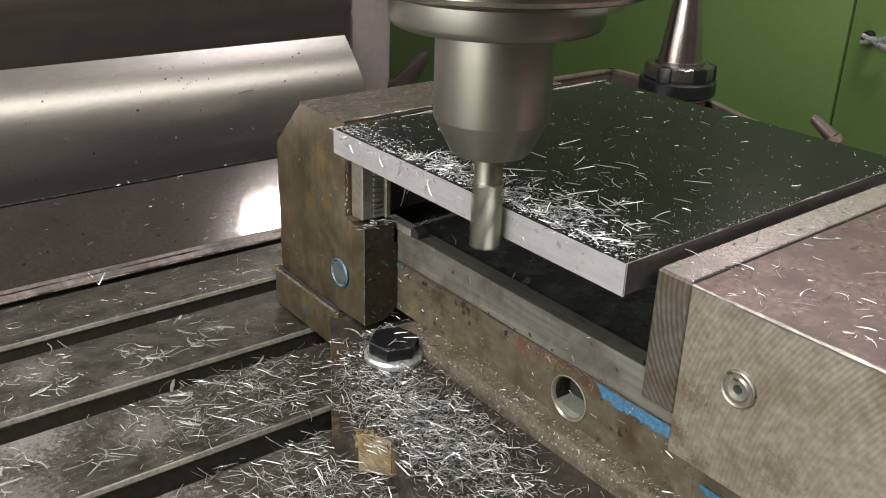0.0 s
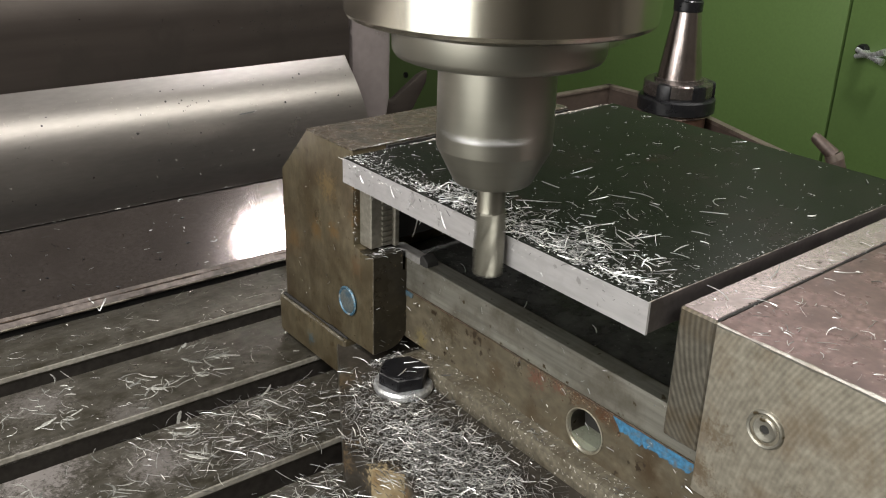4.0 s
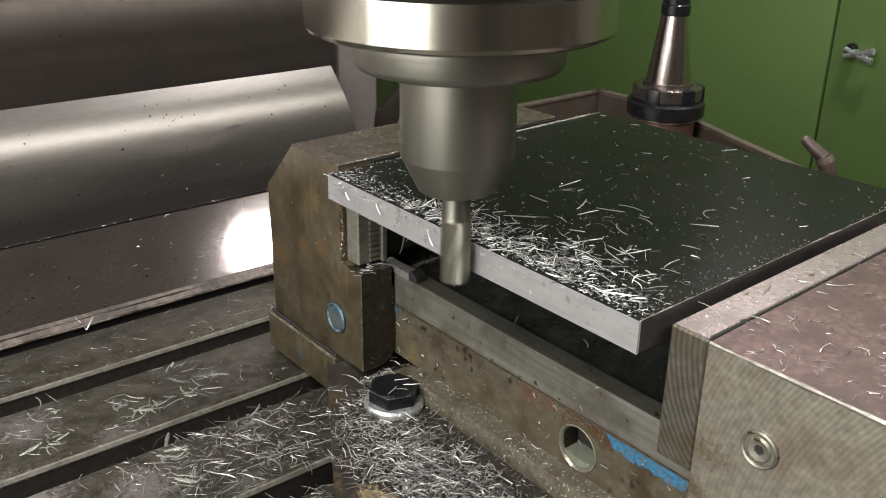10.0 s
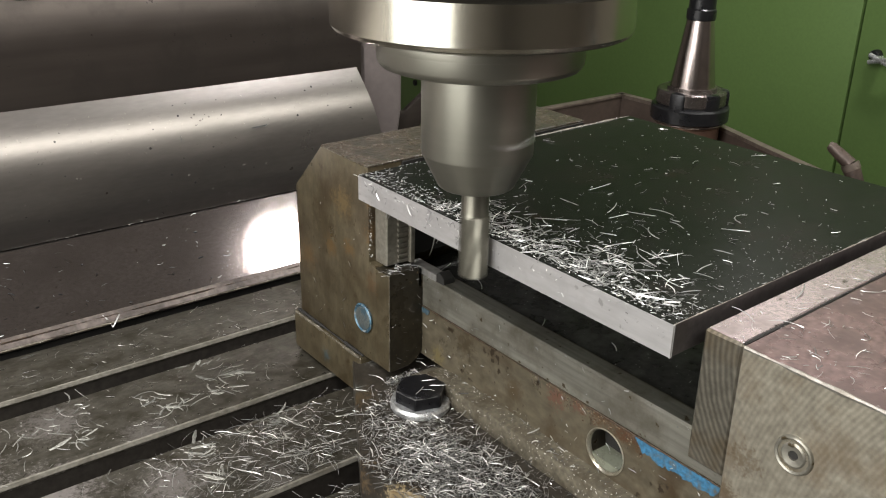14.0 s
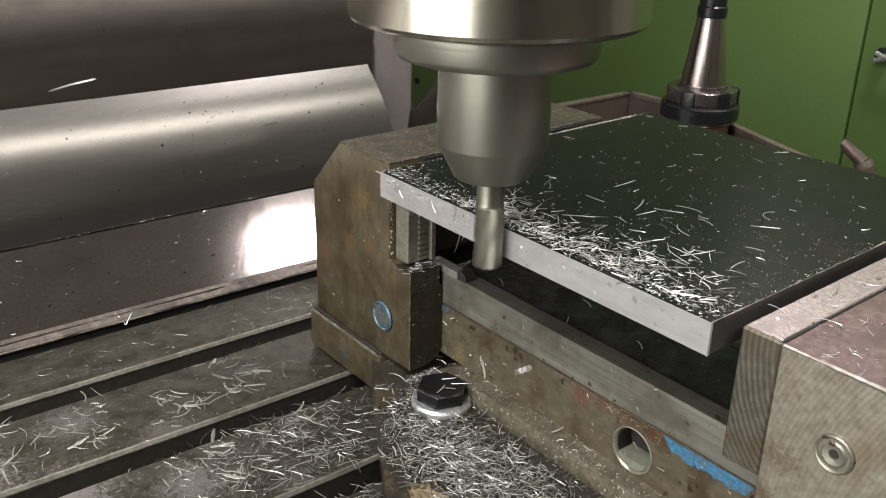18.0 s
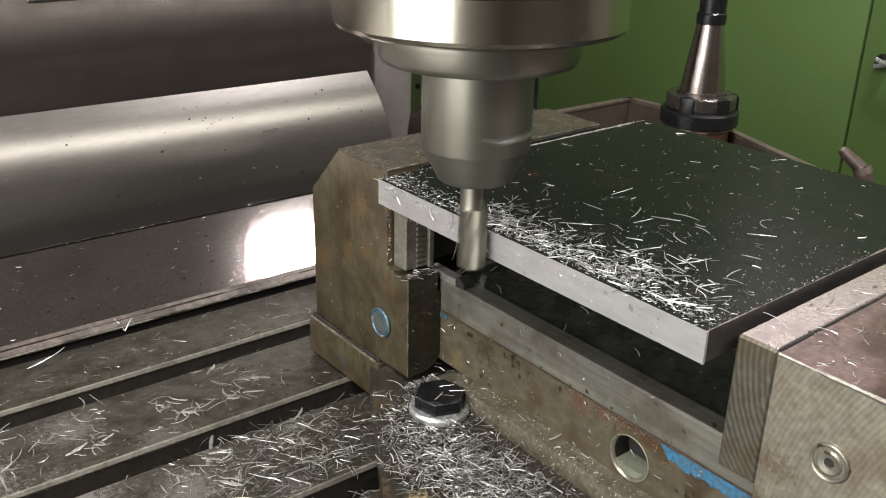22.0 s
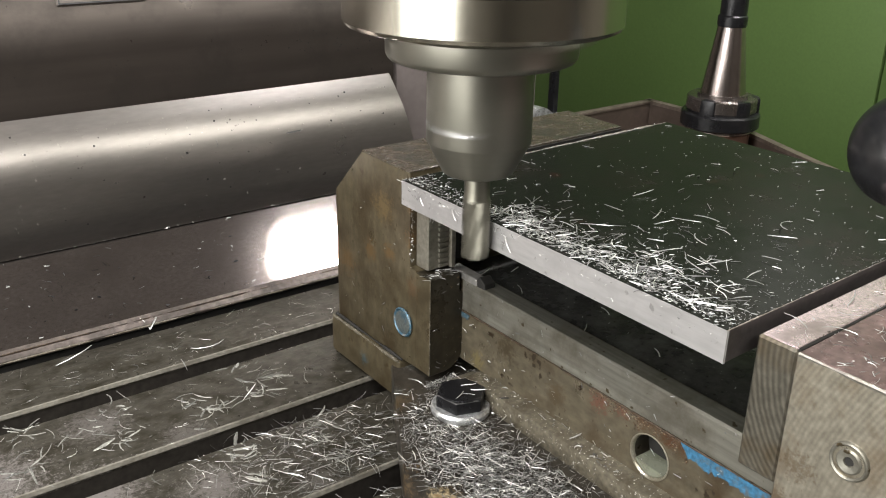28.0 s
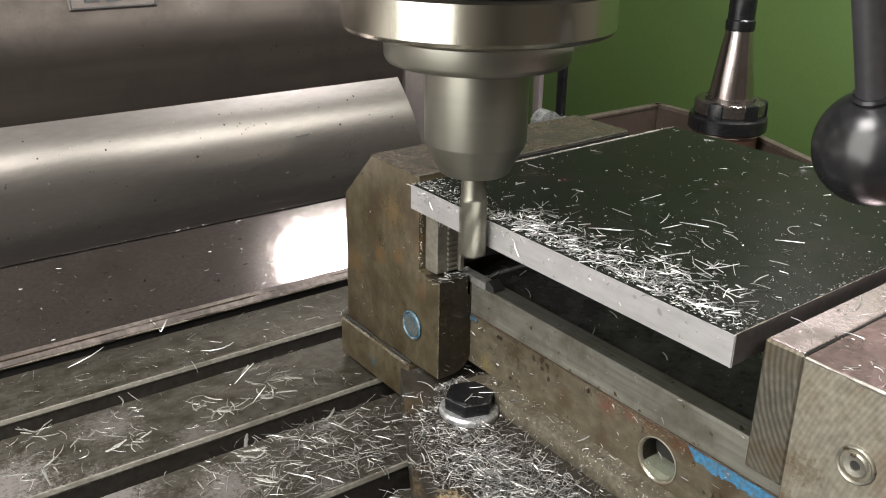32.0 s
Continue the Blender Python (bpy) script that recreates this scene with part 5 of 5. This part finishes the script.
        return (-0.0006, rng.uniform(0.016, 0.07), 0.0) if k < 0.88 else (rng.uniform(0.001, 0.017), -0.0015, 0.0)

    rng = random.Random(33)
    rows = []
    for x, y, z, h, ln, w, cu, t in scatter(15, 140, cling, 0, (0.0005, 0.0036), (0.00012, 0.0004), 0.8, 0):
        high = 0.026 + 0.040 * rng.random() ** 1.4 if x > 0.0 else 0.024 + 0.075 * rng.random() ** 1.6
        rows.append((x, y, high, 0.0 if y == -0.0015 else 1.571, ln, w, 0.1 * cu, rng.uniform(-1.4, 1.4)))
    # wet grit on the foot's ledge and down the rusty edge of the jaw
    for k in range(120):
        if k < 45:
            rows.append((rng.uniform(-0.0005, 0.0155), rng.uniform(-0.0014, 0.0050), 0.0684, rng.uniform(0, 6.28), rng.uniform(0.0005, 0.0035), rng.uniform(0.00015, 0.00034), rng.gauss(0, 0.6), rng.uniform(0, 0.3)))
        else:
            rows.append((rng.gauss(0.0002, 0.0003), 0.0128 + rng.gauss(0, 0.0005), rng.uniform(0.0690, 0.1050), rng.uniform(0, 6.28), rng.uniform(0.0003, 0.0010), rng.uniform(0.00015, 0.0004), 0.0, rng.uniform(-1, 1)))
    tagged(chip_mesh("clinging_chips", rows, CHIP), "tiny bright chips clinging to the oily vise", "metal chips", kind="stuff")

    def cov(rng):
        s = rng.random()
        y = 0.188 + s * 0.033
        return (rng.uniform(-0.2, 0.12), y, 0)

    rows = [(x, y, -0.0118 + (y - 0.1875) * 1.143 + 0.0006, h, ln * 0.8, w, c, 0) for x, y, z, h, ln, w, c, t in scatter(11, 110, cov, 0, (0.001, 0.006), (0.0002, 0.0005), 1.0, 0)]
    # chips coloured black, as they look unlit against the fold's glare
    dark = [(x, y, -0.0118 + (y - 0.1875) * 0.815 + 0.0004, h, ln, w, c, 0) for x, y, z, h, ln, w, c, t in scatter(19, 46, cov, 0, (0.0015, 0.006), (0.0003, 0.0006), 0.6, 0)]
    tagged(chip_mesh("fold_scraps", dark, DARK), "scraps on the sloping fold, blackened as silhouettes in the glare", "metal chips", kind="stuff")
    rng = random.Random(36)
    for k in range(70):
        # grit caught in the seam below the round fold
        rows.append((rng.uniform(-0.20, 0.13), 0.2300, 0.0236, rng.uniform(0, 6.28), rng.uniform(0.0006, 0.0026), rng.uniform(0.0002, 0.0006), rng.gauss(0, 0.4), rng.uniform(0, 0.6)))
    rows += [(0.0085, 0.2312, 0.0655, 1.571, 0.008, 0.0010, 0.3, 1.35), (0.0545, 0.2312, 0.0695, 0.1, 0.011, 0.0012, 0.4, 0.05), (0.064, 0.2312, 0.0692, 0.6, 0.005, 0.0009, 0.4, 0.3)]
    tagged(chip_mesh("cover_chips", rows, CHIPDULL), "small chips stuck to the steel cover", "metal chips", kind="stuff")


def specks():
    """Dried drops and dark pits on the cover's round fold and upper panel."""
    def bead(bm, at, normal, r, tall):
        turn = Vector((0, 0, 1)).rotation_difference(Vector(normal)).to_matrix().to_4x4()
        rings = [[bm.verts.new(Vector(at) + turn @ Vector((r * s * math.cos(k * 1.0472), r * s * math.sin(k * 1.0472), h))) for k in range(6)] for s, h in ((1.0, -0.0002), (0.75, tall * 0.7))]
        top = bm.verts.new(Vector(at) + turn @ Vector((0, 0, tall)))
        for k in range(6):
            q = (k + 1) % 6
            bm.faces.new((rings[0][k], rings[0][q], rings[1][q], rings[1][k]))
            bm.faces.new((rings[1][k], rings[1][q], top))

    rng = random.Random(31)
    drops, pits = bmesh.new(), bmesh.new()
    for k in range(250):
        x = -0.13 + 0.27 * rng.random() ** (1.6 if k % 3 else 0.8)
        a = radians(min(35.0, max(-8.0, rng.gauss(27, 7)))) if k % 4 else radians(rng.uniform(-8, 35))
        at = (x, 0.3046 - 0.0767 * math.cos(a), 0.0442 + 0.0767 * math.sin(a))
        r = rng.uniform(0.0004, 0.0010) * (1.0 if k % 6 else 1.4)
        if k % 9 == 0:
            bead(pits, at, (0, -math.cos(a), math.sin(a)), r * 0.8, 0.00008)
        else:
            bead(drops, at, (0, -math.cos(a), math.sin(a)), r * 0.8, r * 0.12)
    for k in range(60):
        x = rng.gauss(0.105, 0.022) if k % 3 else rng.uniform(-0.15, 0.14)
        z = rng.gauss(0.118, 0.006) if k % 3 else rng.uniform(0.100, 0.160)
        if x < 0.148 and 0.10 < z < 0.165:
            y = 0.2482 + 0.28 * max(0.0, z - 0.131)
            bead(pits, (x, y, z), (0, -1, 0.1), rng.uniform(0.0003, 0.0008), 0.00005)
    tagged(link_mesh("cover_drops", drops, DROP), "dried drops on the rounded steel fold", "drops", kind="stuff")
    tagged(link_mesh("cover_pits", pits, GAPBLACK), "dark pits and oil dots on the steel cover", "oil dots", kind="stuff")


def single_chips():
    """Larger curls that can be told apart."""
    spots = [(-0.0596, 0.1835, -0.0160, 0.5, 0.009, 0.5), (-0.0596, 0.1835, -0.0160, 2.2, 0.010, 0.4), (0.020, -0.170, 0.1103, 2.4, 0.010, 1.3), (0.035, -0.158, 0.1103, 0.4, 0.010, 0.5),
             (0.012, -0.160, 0.1103, 1.5, 0.009, 0.9), (0.052, -0.195, 0.1103, 2.8, 0.013, 0.3),
             (-0.030, -0.030, 0.0190, 1.0, 0.013, 0.9), (-0.035, -0.045, 0.0190, 1.3, 0.010, 0.4), (0.003, -0.026, 0.0275, 5.6, 0.007, 0.3), (0.002, -0.021, 0.0275, 5.75, 0.006, 0.2), (-0.006, -0.028, 0.0275, 0.4, 0.006, 0.4), (0.002, -0.030, 0.0275, 2.6, 0.005, 0.3), (0.005, -0.017, 0.0275, 1.9, 0.006, 0.5),
             (0.028, 0.004, 0.0604, 0.3, 0.011, 0.3), (0.034, -0.020, 0.0604, 1.2, 0.008, 0.7), (0.030, -0.060, 0.0604, 0.6, 0.007, 0.5)]
    hung = [(-0.0118, -0.0440, 0.1118, 1.50, 0.0080, 0.5, -1.25), (-0.0118, -0.0452, 0.1100, 1.7, 0.0060, 0.5, -1.0), (-0.0119, -0.0600, 0.1100, 4.6, 0.0075, 0.3, -1.0), (-0.0119, -0.0610, 0.1095, 1.5, 0.0065, 0.2, -1.15),
            (-0.0119, -0.0170, 0.1032, 1.5, 0.0028, 0.2, -1.4), (-0.0119, -0.0190, 0.1035, 1.6, 0.0030, 0.1, -1.3), (-0.0119, -0.0300, 0.1105, 4.7, 0.0055, 0.4, -1.0), (-0.0119, -0.0085, 0.1110, 1.6, 0.0045, 0.3, -1.2), (-0.0119, -0.0100, 0.1090, 4.7, 0.0040, 0.3, -0.9)]
    for x, y, z, head, ln, curl, lean in hung:
        ob = chip_mesh("hanging_curl", [(0, 0, 0, head, ln, 0.00042, curl, lean)], CHIP)
        ob.location = (x, y, z)
        tagged(ob, "thin bright chip hanging on the plate's milled edge", "metal chip", "hanging curls")
    # long chips strewn over the plate
    strewn = [(0.0495, -0.0611, 6.21, 0.0106, 0.3), (0.0341, -0.0616, 4.57, 0.0113, 0.3), (0.0372, -0.0819, 0.44, 0.0094, 0.5), (0.0334, -0.0859, 6.02, 0.0079, 0.3), (0.0437, -0.0851, 5.01, 0.011, 0.4),
              (0.0524, -0.0877, 4.61, 0.0116, -0.6), (0.0483, -0.1004, 4.29, 0.0091, -0.6), (0.0383, -0.0997, 4.18, 0.0141, 0.9), (0.0211, -0.0937, 5.03, 0.006, 0.4), (0.0124, -0.0712, 5.25, 0.0116, 0.1),
              (0.0575, -0.1147, 5.18, 0.0095, 0.3), (0.0761, -0.1117, 3.77, 0.0150, 1.8), (0.0827, -0.1129, 4.63, 0.0032, 0.4), (0.1391, -0.0689, 5.62, 0.0064, 0.05), (0.1144, -0.0606, 3.63, 0.0080, 0.8),
              (0.0232, -0.1138, 4.27, 0.012, 0.3), (0.0185, -0.1118, 4.3, 0.0151, 0.4), (0.0173, -0.1176, 5.89, 0.0118, 0.5), (0.0137, -0.1029, 5.83, 0.01, 0.1), (0.1139, -0.0965, 5.78, 0.0032, 0.1)]
    spots += [(x, y, 0.1128, head, ln, curl) for x, y, head, ln, curl in strewn]
    for x, y, z, head, ln, curl in spots:
        near = z < 0
        ob = chip_mesh("metal_curl", [(0, 0, 0, head, ln, 0.0010 if near else 0.00042, curl, 0.9 if near else 0.12)], CHIP)
        ob.location = (x, y, z)
        tagged(ob, "single bright curled metal chip", "metal chip", "loose curls")


def flying_chips():
    """Chips that the cutter throws off: each leaves the cut, passes a place at its time and lies where it lands."""
    # time, place, length, curl, heading, lean, landing place
    shots = [(0.0, (0.000, -0.1017, 0.0859), 0.006, 0.4, 1.57, -1.1, (0.045, -0.120, 0.0605)), (1.0, (0.000, -0.0935, 0.0825), 0.006, 0.5, 1.57, -1.3, (0.050, -0.110, 0.0605)),
             (2.2, (0.020, -0.090, 0.085), 0.005, 0.8, 0.5, 0.2, (0.040, -0.090, 0.0605)), (6.0, (0.000, -0.1058, 0.0711), 0.004, 0.8, 1.4, 0.9, (-0.020, -0.090, 0.0192)),
             (9.0, (0.000, -0.0828, 0.0722), 0.006, 0.6, 1.57, -1.2, (0.012, -0.100, 0.0275)), (11.0, (0.000, -0.0623, 0.0699), 0.0075, 0.7, 5.63, 0.10, (0.012, -0.075, 0.0275)),
             (11.03, (-0.002, -0.0581, 0.0520), 0.0090, 0.5, 1.57, -0.9, (-0.015, -0.085, 0.0192)), (12.0, (0.010, -0.0109, 0.0781), 0.0045, 0.3, 5.63, 0.4, (0.045, 0.000, 0.0605)),
             (14.2, (0.010, -0.050, 0.080), 0.005, 0.8, 1.0, 0.4, (0.050, -0.055, 0.0605)), (18.0, (-0.010, -0.0612, 0.0522), 0.0085, 0.2, 1.35, 1.0, (-0.020, -0.070, 0.0192)),
             (18.03, (-0.1020, 0.1050, 0.1330), 0.0200, 0.9, 5.75, 0.35, (-0.120, 0.140, 0.0008)), (18.02, (-0.010, -0.0768, 0.0585), 0.0065, 0.2, 5.63, 0.5, (-0.025, -0.100, 0.0192)), (20.0, (0.010, -0.0396, 0.0509), 0.0030, 0.4, 1.5, 0.8, (0.013, -0.060, 0.0275)),
             (21.0, (0.000, -0.0513, 0.0842), 0.006, 0.4, 1.57, -1.3, (0.045, -0.060, 0.0605)), (22.0, (-0.002, -0.0500, 0.0890), 0.0100, 0.4, 1.50, -1.35, (0.040, -0.050, 0.0605)),
             (22.01, (-0.001, -0.0490, 0.0880), 0.0080, 0.3, 1.70, -1.2, (0.045, -0.070, 0.0605)), (23.0, (-0.020, 0.0700, 0.1140), 0.0185, 1.6, 5.63, 0.05, (-0.060, 0.120, 0.0008)),
             (23.01, (-0.020, 0.0600, 0.1090), 0.0080, 0.3, 1.57, 1.2, (-0.070, 0.100, 0.0008)), (23.02, (-0.020, 0.0150, 0.1000), 0.0110, 0.8, 5.63, 0.9, (-0.060, 0.060, 0.0008)),
             (24.4, (-0.020, 0.010, 0.110), 0.006, 0.8, 0.6, 0.3, (-0.050, 0.060, 0.0008)), (29.0, (0.000, -0.0440, 0.0930), 0.0120, 0.6, 1.57, -1.25, (0.040, -0.055, 0.0605)),
             (31.0, (-0.015, 0.0250, 0.0890), 0.0150, 0.6, 5.63, 0.8, (-0.060, 0.080, 0.0008)), (31.01, (-0.002, -0.0220, 0.0720), 0.0200, 0.7, 1.57, -1.35, (-0.010, -0.040, 0.0192))]
    made = []
    for t, place, ln, curl, heading, lean, end in shots:
        ob = chip_mesh("flying_chip", [(0, 0, 0, heading, ln, 0.0006, curl, lean)], CHIP)
        tagged(ob, "bright metal chip thrown from the cutter", "metal chip", "flying chips")
        made.append((ob, t, Vector((AX + 0.0070, AY + RATE * t, 0.1080)), Vector(place), Vector(end)))
    return made


def fly(ob, t, start, place, end):
    """From the cut to the place, slow at the top of its flight, then on and down to where it lies."""
    drift = (end - place).normalized() * 0.0025
    rows = [(0.0, pose(*(start if t > 0.4 else place)))]
    if t > 0.4:
        rows += [(t - 0.30, pose(*start)), (t - 0.12, pose(*start.lerp(place, 0.75))), (t - 0.0334, pose(*(place - drift))), (t, pose(*place))]
    rows.append((t + 0.0334, pose(*(place + drift))))
    for k in range(1, 6):
        s = k / 5
        p = (place + drift).lerp(end, s * s)
        rows.append((t + 0.0334 + 0.3 * s, pose(*p, 0, 0, 40 * s)))
    rows.append((32.0, pose(*end, 0, 0, 40)))
    walk(ob, rows)


KNOB = [(0, 0.0755, -0.2091, 0.1359), (22, 0.0598, -0.1774, 0.1515), (25.5, 0.0471, -0.1682, 0.1535), (27.5, 0.0423, -0.1642, 0.1550), (28.5, 0.0404, -0.1632, 0.1539), (29.5, 0.0405, -0.1618, 0.1546), (30.5, 0.0355, -0.1595, 0.1558), (31.5, 0.0322, -0.1578, 0.1569), (32, 0.0302, -0.1568, 0.1574)]
room()
cabinet()
machine_stand()
table()
cover()
post()
tray()
clip_bracket()
vise()
bolt()
plate()
tool_holder()
nozzle()
head, spindle = milling_head()
knob = lever()
chips()
specks()
single_chips()
thrown = flying_chips()


def motions():
    walk(head, [(t, pose(AX, AY + RATE * t, 0.2)) for t in (0.0, 8.0, 16.0, 24.0, 32.0)])
    # the spindle turns clockwise, seen from above
    walk(spindle, [(k / FPS, pose(0, 0, 0, 0, 0, -82.5333 * k)) for k in range(0, 961)])
    walk(knob, [(t, pose(x, y, z + 0.0023, 0, -22, 0)) for t, x, y, z in KNOB])
    for shot in thrown:
        fly(*shot)


motions()
